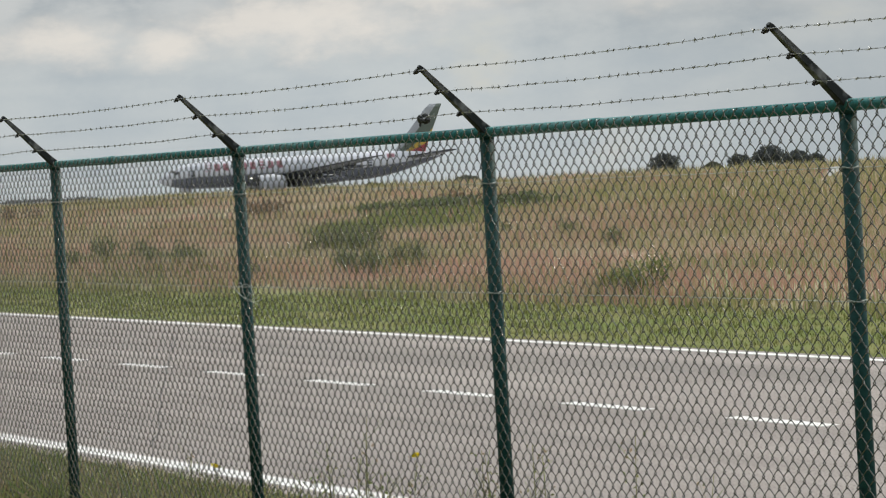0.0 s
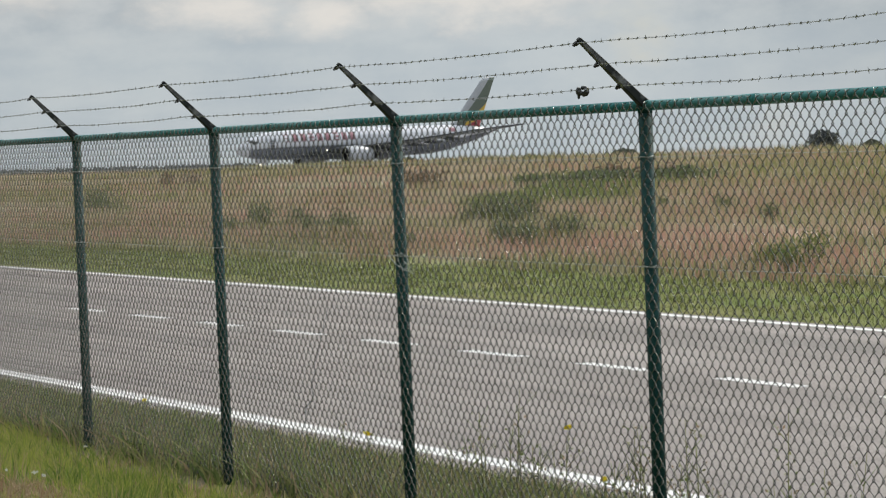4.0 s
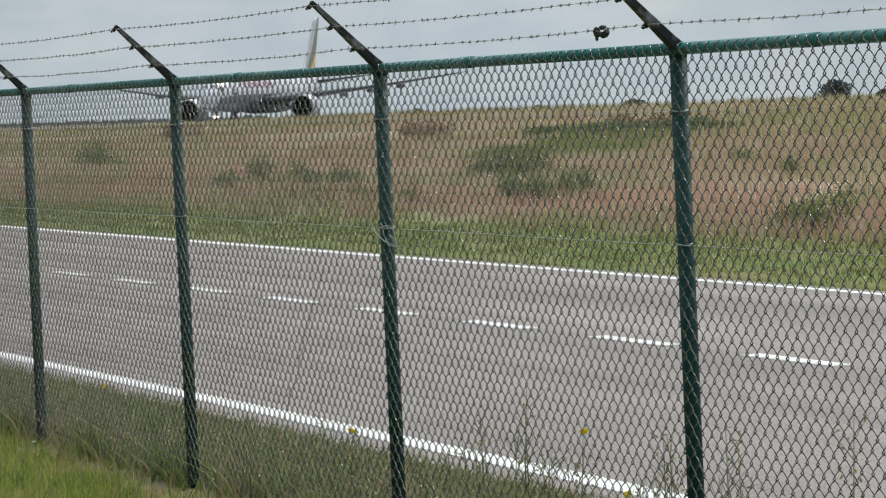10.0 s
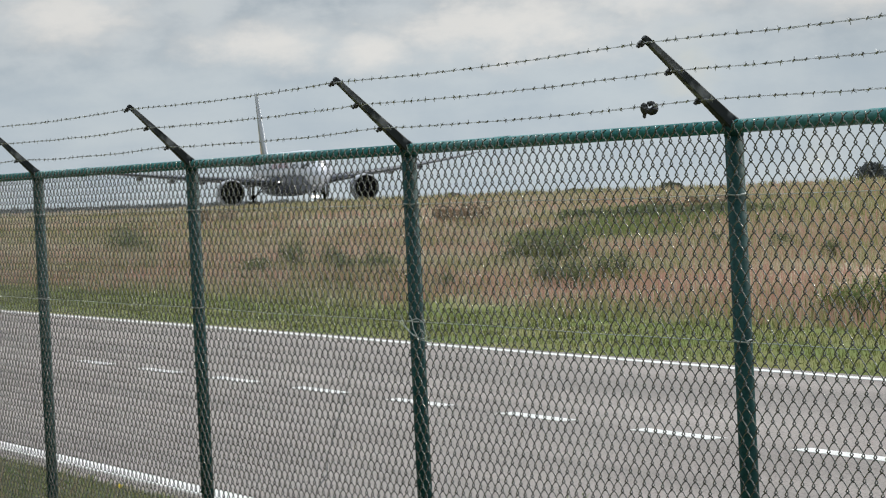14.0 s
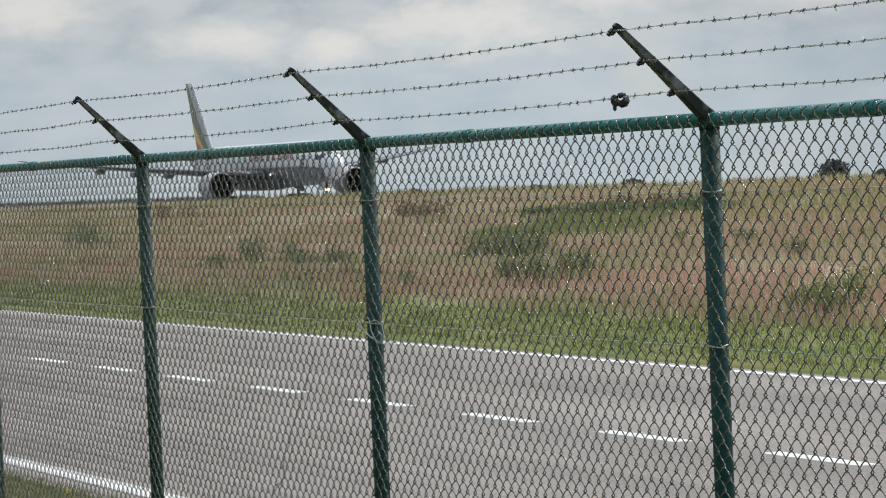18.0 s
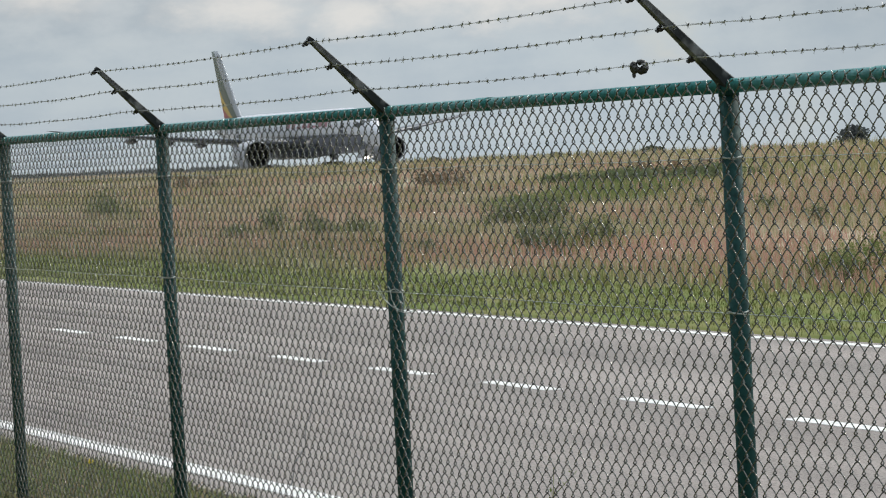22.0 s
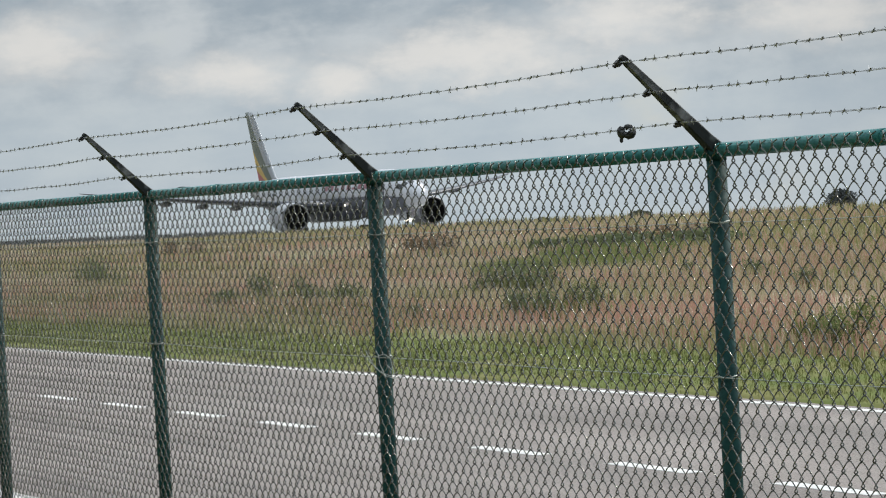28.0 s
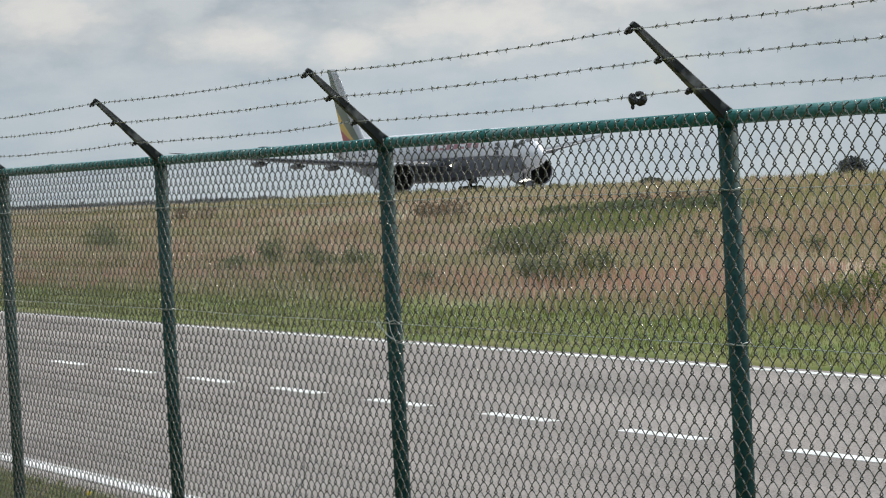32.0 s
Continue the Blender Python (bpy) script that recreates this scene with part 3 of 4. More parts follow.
def barbed_mesh(j, f):
    rnd = random.Random(20 + j)
    y0, z0 = ARM_Y * f - 0.02, RAIL + ARM_Z * f - 0.005
    verts, faces = [], []
    for strand in (0, 1):
        path = []
        for i in range(POSTS[0] * 60, POSTS[-1] * 60 + 1):
            x = i * BAY / 60
            t = (x / BAY) % 1.0
            dip = 0.012 * 4 * t * (1 - t) + 0.004 * noise.noise((x * 1.7, j * 5.0, 0))
            a = i * 0.9 + strand * math.pi
            path.append((x, y0 + 0.0016 * math.cos(a), z0 - dip + 0.0016 * math.sin(a)))
        wire_path(verts, faces, path, 0.00095, 4)
    for i in range(POSTS[0] * 34, POSTS[-1] * 34):
        x = i * BAY / 34 + rnd.uniform(-0.02, 0.02)
        t = (x / BAY) % 1.0
        z = z0 - 0.012 * 4 * t * (1 - t) - 0.004 * noise.noise((x * 1.7, j * 5.0, 0))
        wire_path(verts, faces, [(x - 0.005, y0, z - 0.003), (x + 0.005, y0, z + 0.003)], 0.0026, 5)
        for k in range(4):
            a = rnd.uniform(0, 6.28) if k < 2 else a + rnd.uniform(2.4, 3.6)
            s = rnd.uniform(0.007, 0.0125)
            wire_path(verts, faces, [(x, y0, z), (x + rnd.uniform(-0.012, 0.012), y0 + s * math.cos(a) * 0.8, z + s * math.sin(a))], 0.0009, 3)
    return mesh_data("barbed_wire", verts, faces, False)


def build_rag():
    """A torn scrap of black plastic caught on the lowest barbed wire, curled round a hole."""
    bm = bmesh.new()
    rnd = random.Random(3)
    rings = []
    for i in range(15):
        a = radians(-160 + 300 * i / 14)
        c = Vector((0.026 * math.cos(a) + 0.010, 0.006 * math.sin(3 * a), 0.024 * math.sin(a)))
        w = 0.028 + 0.016 * math.sin(math.pi * i / 14) * (1.4 if i < 8 else 0.6)
        u = Vector((math.cos(a), 0, math.sin(a)))
        rings.append([c + u * (w * 0.5 * math.cos(b)) + Vector((0, w * 0.55 * math.sin(b), 0)) + Vector([rnd.uniform(-0.003, 0.003) for _ in range(3)]) for b in [k * math.tau / 10 for k in range(10)]])
    loft(bm, rings)
    lump = bmesh.ops.create_icosphere(bm, subdivisions=3, radius=0.030)["verts"]
    for v in lump:
        k = 1 + 0.35 * noise.noise(v.co * 40)
        v.co = Vector((v.co.x * 0.9 * k - 0.030, v.co.y * 0.8 * k, v.co.z * 1.15 * k - 0.006))
    tail = bmesh.ops.create_icosphere(bm, subdivisions=2, radius=0.012)["verts"]
    for v in tail:
        v.co = Vector((v.co.x - 0.034, v.co.y, v.co.z * 1.5 - 0.046))
    bmesh.ops.scale(bm, vec=(0.50, 0.50, 0.54), verts=bm.verts)
    rag = part("plastic_scrap", bm, RAG_PLASTIC)
    f = WIRE_AT[0]
    rag.matrix_basis = pose(2 * BAY - 0.375, ARM_Y * f - 0.02, RAIL + ARM_Z * f - 0.016, 0, 0, 60)
    tagged(rag, "torn scrap of black plastic snagged on the barbed wire", "plastic scrap")


build_fence()
build_rag()

# ---- aircraft ----
def fin_material():
    """White leading edge, then green, yellow and red bands sweeping over the fin."""
    m = bpy.data.materials.new("hazed_fin")
    m.use_nodes = True
    nt = m.node_tree
    n, link = nt.nodes.new, nt.links.new
    b = nt.nodes["Principled BSDF"]
    b.inputs["Roughness"].default_value = 0.35
    coord, sep = n("ShaderNodeTexCoord"), n("ShaderNodeSeparateXYZ")
    link(coord.outputs["Object"], sep.inputs[0])

    def op(kind, a, c, d=None):
        k = n("ShaderNodeMath")
        k.operation = kind
        for i, v in enumerate((a, c, d)):
            if isinstance(v, (int, float)):
                k.inputs[i].default_value = v
            elif v is not None:
                link(v, k.inputs[i])
        return k.outputs[0]

    up = op("SUBTRACT", sep.outputs[2], 8.0)
    lead = op("MULTIPLY_ADD", up, -0.86, -19.1)
    chord = op("MULTIPLY_ADD", up, -0.47, 8.0)
    share = op("DIVIDE", op("SUBTRACT", lead, sep.outputs[0]), chord)
    # distance haze is mixed into these tones, greyer than the real paint
    col = None
    for base, slope, tone in ((0.14, 0.042, (0.115, 0.145, 0.12)), (0.34, 0.122, (0.60, 0.40, 0.08)), (0.46, 0.24, (0.42, 0.075, 0.09))):
        edge = op("MULTIPLY_ADD", up, slope, base)
        f = op("GREATER_THAN", share, edge)
        k = n("ShaderNodeMix")
        k.data_type = "RGBA"
        link(f, k.inputs[0])
        if col is None:
            k.inputs[6].default_value = (0.37, 0.39, 0.42, 1)
        else:
            link(col, k.inputs[6])
        k.inputs[7].default_value = (*tone, 1)
        col = k.outputs[2]
    link(col, b.inputs["Base Color"])
    return m


def lamp_material():
    m = bpy.data.materials.new("landing_light")
    m.use_nodes = True
    b = m.node_tree.nodes["Principled BSDF"]
    b.inputs["Emission Color"].default_value, b.inputs["Emission Strength"].default_value = (1.0, 0.92, 0.78, 1), 5.0
    return m


HAZED_FIN, LAMP_GLOW = fin_material(), lamp_material()
BODY = [(33.4, 4.55, 0.05), (33.25, 4.58, 0.38), (32.8, 4.66, 0.80), (32.0, 4.80, 1.28), (30.8, 4.98, 1.80), (29.4, 5.16, 2.25), (27.6, 5.34, 2.66), (25.4, 5.45, 2.93), (22.8, 5.50, 3.07),
        (20.0, 5.50, 3.10), (5.0, 5.50, 3.10), (-10.0, 5.50, 3.10), (-14.0, 5.58, 3.04), (-18.0, 5.84, 2.72), (-22.0, 6.22, 2.16), (-25.5, 6.56, 1.52), (-28.5, 6.86, 0.86), (-30.0, 7.02, 0.42), (-30.4, 7.06, 0.16)]


def body_at(x):
    for (xa, za, ra), (xb, zb, rb) in zip(BODY, BODY[1:]):
        if xa >= x >= xb:
            t = (xa - x) / (xa - xb)
            return za + (zb - za) * t, ra + (rb - ra) * t
    return BODY[-1][1:]


def foil(pts, upright=False):
    """A tapered aerofoil skin; pts: leading x, trailing x, span, height, thickness."""
    bm = bmesh.new()
    rings = []
    for xl, xt, s, z, th in pts:
        ring = []
        for k in range(20):
            a = k * math.tau / 20
            c = 0.5 + 0.5 * math.cos(a)
            t = math.copysign(abs(math.sin(a)) ** 0.8, math.sin(a)) * th * 0.5 * (0.25 + 0.75 * min(1, c * 1.5))
            x = xt + (xl - xt) * c
            ring.append((x, t, s) if upright else (x, s, z + t))
        rings.append(ring)
    loft(bm, rings)
    return bm


def lathe(prof, n=28, cap0=False, cap1=False):
    bm = bmesh.new()
    loft(bm, [[(x, r * math.cos(k * math.tau / n), r * math.sin(k * math.tau / n)) for k in range(n)] for x, r in prof], cap0=cap0, cap1=cap1)
    return bm


def on_skin(x0, x1, low, high, side, proud=0.02):
    """A thin patch on the fuselage between two stations and two angles above the waist."""
    bm = bmesh.new()
    rows = []
    for i in range(4):
        a = radians(low + (high - low) * i / 3)
        row = []
        for x, q in ((x0, proud), (x1, proud), (x1, -0.04), (x0, -0.04)):
            z, r = body_at(x)
            row.append((x, side * (r + q) * math.cos(a), z + (r + q) * math.sin(a)))
        rows.append(row)
    loft(bm, rows, smooth=False)
    return bm


def wheel(parent, x, y, r, w):
    bm = bmesh.new()
    prof = [(-w / 2, r * 0.5), (-w / 2, r * 0.85), (-w * 0.35, r), (w * 0.35, r), (w / 2, r * 0.85), (w / 2, r * 0.5)]
    loft(bm, [[(rr * math.cos(k * math.tau / 18), o, rr * math.sin(k * math.tau / 18)) for k in range(18)] for o, rr in prof])
    t = part("wheel", bm, TYRE, parent)
    t.location = (x, y, r)
    part("rim", lathe([(-w * 0.42, r * 0.1), (-w * 0.44, r * 0.5), (w * 0.44, r * 0.5), (w * 0.42, r * 0.1)], 12, True, True), LIP_METAL, t).rotation_euler.z = math.pi / 2


def build_engine(plane, s):
    engine = empty_part("engine", plane, (0, s * 10.0, 2.80))
    part("cowl", lathe([(13.0, 1.72), (13.18, 1.78), (13.05, 1.87), (12.4, 1.97), (11.0, 2.03), (9.4, 1.98), (7.9, 1.72), (6.9, 1.50), (6.9, 1.38), (8.4, 1.42)], 36), COWL_GREY, engine, "pale grey engine cowl")
    part("inlet_lip", lathe([(12.95, 1.70), (13.22, 1.77), (13.10, 1.88), (12.85, 1.92)], 36), LIP_METAL, engine)
    part("inlet", lathe([(13.0, 1.72), (12.4, 1.64), (11.5, 1.64), (11.45, 0.3)], 36, False, True), DARK_METAL, engine, "dark engine inlet")
    part("spinner", lathe([(12.5, 0.02), (12.2, 0.25), (11.5, 0.52)], 16, True, False), DARK_METAL, engine)
    bm = bmesh.new()
    for k in range(22):
        box(bm, (11.52, -0.13, 0.45), (11.60, 0.13, 1.60), Matrix.Rotation(k * math.tau / 22, 4, "X"))
    part("fan", bm, DARK_METAL, engine)
    part("exhaust", lathe([(7.4, 1.12), (6.2, 0.95), (5.2, 0.62), (4.5, 0.1)], 20, False, True), DARK_METAL, engine)
    bm = bmesh.new()
    loft(bm, [[(x + dx, dy, z) for dx, dy in ((2.0, 0), (0.8, 0.28), (-3.2, 0.22), (-4.2, 0), (-3.2, -0.22), (0.8, -0.28))] for x, z in ((9.2, 1.5), (7.4, 2.1))])
    part("pylon", bm, WING_SHADE, engine)
    bm = bmesh.new()
    loft(bm, [[(11.4, -s * 1.95, 0.55), (10.2, -s * 1.98, 0.55), (10.2, -s * 1.98, 0.61), (11.4, -s * 1.95, 0.61)], [(10.9, -s * 2.35, 0.85), (10.2, -s * 2.40, 0.85), (10.2, -s * 2.40, 0.89), (10.9, -s * 2.35, 0.89)]], smooth=False)
    part("strake", bm, WHITE_PAINT, engine)


def build_wing(plane, s):
    wing = part("wing", foil([(13.4, -2.4, s * 2.2, 4.0, 1.75), (8.2, -2.4, s * 9.8, 4.75, 1.05), (1.4, -5.4, s * 19.5, 5.75, 0.62), (-4.6, -8.2, s * 28.0, 6.85, 0.36), (-8.6, -10.2, s * 31.4, 7.4, 0.2), (-10.4, -11.0, s * 32.4, 7.6, 0.06)]), WING_SHADE, plane, "swept wing, coloured dark grey for its shaded underside")
    for y, x, z in ((5.6, -2.6, 3.75), (12.4, -3.4, 4.55), (16.8, -4.8, 5.0), (21.6, -6.4, 5.55)):
        f = part("flap_fairing", lathe([(2.8, 0.05), (1.5, 0.36), (-0.8, 0.42), (-2.8, 0.06)], 14, True, True), WING_SHADE, wing)
        f.location = (x, s * y, z)
    part("slat", foil([(12.6, 11.6, s * 3.3, 4.0, 0.28), (8.7, 7.9, s * 9.0, 4.55, 0.24)]), LIP_METAL, wing, "bare metal leading-edge slat")
    part("slat", foil([(7.5, 6.8, s * 10.8, 4.75, 0.22), (-4.5, -5.0, s * 27.6, 6.72, 0.14)]), LIP_METAL, wing, "bare metal leading-edge slat")
    part("aileron", foil([(-3.3, -6.0, s * 20.6, 5.88, 0.22), (-6.6, -8.6, s * 27.0, 6.70, 0.14)]), WING_SHADE, wing)
    bm = bmesh.new()
    tube(bm, (13.2, s * 3.0, 4.1), (13.5, s * 3.05, 4.1), 0.11, n=10)
    part("landing_light", bm, LAMP_GLOW, wing)


def build_main_gear(plane, s):
    gear = empty_part("main_gear", plane, (1.6, s * 5.5, 0))
    bm = bmesh.new()
    tube(bm, (0, 0, 0.7), (0, -s * 0.2, 4.0), 0.22, n=10)
    tube(bm, (0.1, 0, 1.6), (1.8, -s * 1.6, 3.8), 0.10, n=8)
    tube(bm, (0, 0, 1.9), (0, -s * 2.6, 3.6), 0.10, n=8)
    box(bm, (-1.6, -0.14, 0.55), (1.6, 0.14, 0.82))
    part("strut", bm, DARK_METAL, gear)
    bm = bmesh.new()
    box(bm, (-1.3, s * 0.40 - 0.04, 1.6), (1.1, s * 0.40 + 0.04, 3.9))
    part("gear_door", bm, BELLY_SHADE, gear)
    for x in (-1.5, 0, 1.5):
        for o in (-0.7, 0.7):
            wheel(gear, x, o, 0.67, 0.52)


def build_plane():
    plane = empty("airliner")
    tagged(plane, "white twin-engine freighter airliner with green, yellow and red fin", "aircraft")
    bm = bmesh.new()
    rings = [[(x, r * math.cos(k * math.tau / 48), z + r * math.sin(k * math.tau / 48)) for k in range(48)] for x, z, r in BODY]
    loft(bm, rings)
    # faces below the waist take the shade tone in place of white
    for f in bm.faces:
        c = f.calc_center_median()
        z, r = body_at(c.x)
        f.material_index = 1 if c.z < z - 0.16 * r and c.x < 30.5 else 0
    fuselage = part("fuselage", bm, (WHITE_PAINT, BELLY_SHADE), plane, "white fuselage, its lower half coloured grey as shade")
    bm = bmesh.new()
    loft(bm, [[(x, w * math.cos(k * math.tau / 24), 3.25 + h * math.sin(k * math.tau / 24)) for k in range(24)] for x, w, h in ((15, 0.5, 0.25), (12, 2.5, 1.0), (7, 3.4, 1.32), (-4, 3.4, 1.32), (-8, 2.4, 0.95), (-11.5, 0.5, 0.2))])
    part("belly_fairing", bm, BELLY_SHADE, plane)
    for s in (1, -1):
        build_wing(plane, s)
        part("tailplane", foil([(-21.2, -28.4, s * 0.8, 6.9, 0.75), (-29.2, -32.2, s * 10.8, 8.05, 0.2)]), WING_SHADE, plane)
        build_engine(plane, s)
        build_main_gear(plane, s)
        # airline lettering, drawn as plain bars
        for k in range(9):
            x = 22.8 - 2.0 * k
            part("letter_bar", on_skin(x + 0.62, x - 0.62, 12, 12 + (46 if k % 3 == 0 else 34), s), LETTER_RED, fuselage, "red bar of the airline lettering")
        for x in (26.2, -13.5):
            part("cabin_door", on_skin(x + 0.5, x - 0.5, -14, 24, s, 0.012), WING_SHADE, fuselage)
        part("tail_emblem", on_skin(-17.6, -19.4, 26, 50, s), LETTER_RED, fuselage, "small red emblem near the tail")
        part("hold_door", on_skin(17.5, 14.8, -56, -30, s, 0.012), WING_SHADE, fuselage)
    part("cargo_door", on_skin(-7.2, -10.9, 4, 62, 1, 0.014), WHITE_PAINT, fuselage, "large white upper cargo door")
    part("tail_fin", foil([(-16.8, -26.8, 7.6, 0, 0.55), (-19.9, -27.1, 8.7, 0, 0.8), (-27.3, -30.8, 17.6, 0, 0.36), (-28.4, -31.2, 18.5, 0, 0.16)], True), HAZED_FIN, plane, "tail fin with green, yellow and red bands")
    part("tail_cone", lathe([(-30.2, 0.30), (-30.9, 0.22), (-31.0, 0.05)], 14, False, True), DARK_METAL, plane).location.z = 7.06
    # cockpit windows
    for s in (1, -1):
        for x0, x1, lo, hi in ((31.05, 30.35, 62, 84), (30.75, 29.95, 38, 58), (30.3, 29.3, 20, 38)):
            part("cockpit_window", on_skin(x0, x1, lo, hi, s, 0.025), GLASS_DARK, fuselage)
    nose = empty_part("nose_gear", plane, (27.5, 0, 0))
    bm = bmesh.new()
    tube(bm, (0, 0, 0.5), (0.2, 0, 3.2), 0.15, n=10)
    tube(bm, (0, 0, 1.2), (-1.7, 0, 2.9), 0.08, n=8)
    part("strut", bm, DARK_METAL, nose)
    for o in (-0.36, 0.36):
        wheel(nose, 0, o, 0.55, 0.40)
        bm = bmesh.new()
        tube(bm, (0.2, o * 0.9, 1.75), (0.36, o * 0.9, 1.75), 0.19, n=12)
        part("taxi_light", bm, LAMP_GLOW, nose, "lit taxi light")
        bm = bmesh.new()
        box(bm, (-1.2, o * 1.7 - 0.03, 1.7), (1.2, o * 1.7 + 0.03, 2.9))
        part("gear_door", bm, WHITE_PAINT, nose)
    return plane


def empty_part(name, parent, at):
    ob = empty(name)
    ob.parent, ob.location = parent, at
    return ob


airliner = build_plane()

# ---- grass, weeds, shrubs and trees ----
def blades(name, spots, mat, label, category, size, count, width, lean=0.35, seed=1, spread=0.05, low=False):
    """Many grass blades in one mesh. spots: (x, y) pairs; size: shortest and tallest blade."""
    rng = np.random.default_rng(seed)
    spots = np.asarray(spots, float)
    base = np.array([(x, y, land(x, y)) for x, y in spots])
    n = len(base) * count
    root = np.repeat(base, count, 0)
    root[:, :2] += rng.normal(0, spread, (n, 2))
    root[:, 2] -= 0.02
    tall = rng.uniform(size[0], size[1], n) * np.repeat(rng.uniform(0.6, 1.15, len(base)), count)
    if low:  # kept down towards the road
        tall = np.minimum(tall, np.maximum(0.03, 1.8 * (1 - (root[:, 1] + 5.2) / 6.6)) * rng.uniform(0.5, 1.1, n))
    turn = rng.uniform(0, math.tau, n)
    face = rng.uniform(0, math.tau, n)
    tilt = rng.uniform(0.02, lean, n)
    out = np.stack([np.cos(turn) * tilt, np.sin(turn) * tilt, np.ones(n)], 1)
    side = np.stack([np.cos(face), np.sin(face), np.zeros(n)], 1) * (width * rng.uniform(0.6, 1.4, n))[:, None]
    mid = root + out * (tall * 0.55)[:, None]
    tip = root + out * tall[:, None]
    tip[:, :2] += out[:, :2] * (tall * 0.6)[:, None]
    v = np.stack([root - side, root + side, mid - side * 0.8, mid + side * 0.8, tip], 1).reshape(-1, 3)
    i = np.arange(n) * 5
    tris = np.stack([i, i + 1, i + 3, i, i + 3, i + 2, i + 2, i + 3, i + 4], 1).reshape(-1, 3)
    me = bpy.data.meshes.new(name)
    me.vertices.add(len(v))
    me.vertices.foreach_set("co", v.ravel())
    me.loops.add(tris.size)
    me.loops.foreach_set("vertex_index", tris.ravel().astype(np.int32))
    me.polygons.add(len(tris))
    me.polygons.foreach_set("loop_start", np.arange(0, tris.size, 3, dtype=np.int32))
    me.update()
    ob = part_of(name, me, mat)
    tagged(ob, label, category, kind="stuff")
    return ob


def scatter(x0, x1, y0, y1, density, seed, keep=None):
    rng = np.random.default_rng(seed)
    n = int((x1 - x0) * (y1 - y0) * density)
    pts = np.stack([rng.uniform(x0, x1, n), rng.uniform(y0, y1, n)], 1)
    return [p for p in pts if keep is None or keep(p[0], p[1])]


def drift(x, y, scale, level):
    return noise.noise((x * scale, y * scale, 7)) > level


def bare(x, y):
    """The worn patch in the near grass."""
    return ((x - 0.4) / 1.0) ** 2 + ((y + 1.48) / 0.42) ** 2 < 1 + 0.6 * noise.noise((x * 3, y * 6, 2))


def thicket(x, y):
    """The band of fresh growth before the brambles."""
    dx, dy = x + 56.5, y - 27.0
    along, across = -0.857 * dx + 0.514 * dy, 0.514 * dx + 0.857 * dy
    return -6.5 < along < 13.5 and abs(across) < 1.9 + 0.9 * noise.noise((x * 0.35, y * 0.35, 4))


def leaf_cloud(bm, centre, size, count, leaf, rnd):
    """Loose small leaves filling an uneven lump."""
    for _ in range(count):
        d = Vector((rnd.gauss(0, 1), rnd.gauss(0, 1), rnd.gauss(0, 1))).normalized() * (rnd.random() ** 0.4)
        p = Vector(centre) + Vector((d.x * size[0], d.y * size[1], d.z * size[2]))
        u = Vector((rnd.gauss(0, 1), rnd.gauss(0, 1), rnd.gauss(0, 1))).normalized()
        w = u.orthogonal().normalized()
        s = leaf * rnd.uniform(0.6, 1.4)
        bm.faces.new([bm.verts.new(p + u * s), bm.verts.new(p + w * s * 0.6), bm.verts.new(p - u * s), bm.verts.new(p - w * s * 0.6)])


def build_shrub(x, y, width, height, mat, seed, label, category="shrub", leaf=0.035, count=420, name="shrub"):
    rnd = random.Random(seed)
    shrub = empty(name, pose(x, y, land(x, y), 0, 0, rnd.uniform(0, 360)))
    tagged(shrub, label, category, "shrubs on the bank")
    bm = bmesh.new()
    lumps = []
    for k in range(5):
        a, r = rnd.uniform(0, 6.28), rnd.uniform(0.1, 0.36) * width
        c = Vector((r * math.cos(a), r * math.sin(a), height * rnd.uniform(0.4, 0.8)))
        lumps.append(c)
        tube(bm, (0, 0, -0.05), c, 0.012 + 0.01 * height, 0.005, 5)
    part("stem", bm, BARK, shrub)
    bm = bmesh.new()
    for c in lumps:
        leaf_cloud(bm, c, (width * 0.34, width * 0.34, height * 0.48), count // 5, leaf, rnd)
    part("foliage", bm, mat, shrub)
    return shrub


def build_tree(x, y, width, height, seed, base, label, name="tree", lumps=22, count=1500, leaf=0.2, mat=None):
    """Tapered trunk, limbs and an uneven crown of leaf clumps."""
    rnd = random.Random(seed)
    tree = empty(name, pose(x, y, base))
    tagged(tree, label, "tree", "trees on the skyline")
    bm = bmesh.new()
    tube(bm, (0, 0, -0.3), (0.1, 0, height * 0.5), 0.05 * height, 0.025 * height, 9)
    ends = []
    for k in range(lumps):
        a = k * 2.4 + rnd.uniform(-0.4, 0.4)
        q = math.sqrt((k + 0.5) / lumps) * rnd.uniform(0.7, 1.0)
        r = width * 0.45 * q
        z = height * (0.22 + 0.62 * math.sqrt(max(0.02, 1 - q * q)) * rnd.uniform(0.25, 1.0) if k % 2 else 0.84 * math.sqrt(max(0.05, 1 - q * q)))
        e = Vector((r * math.cos(a), r * math.sin(a), z))
        ends.append(e)
        tube(bm, (0.05, 0, height * rnd.uniform(0.25, 0.5)), e, 0.012 * height, 0.004 * height, 5)
    part("trunk", bm, BARK, tree)
    bm = bmesh.new()
    for e in ends:
        s = width * rnd.uniform(0.14, 0.24)
        leaf_cloud(bm, e, (s, s, s * 0.8), count // lumps, leaf, rnd)
    part("crown", bm, mat or HAZED_TREE_LEAF, tree)


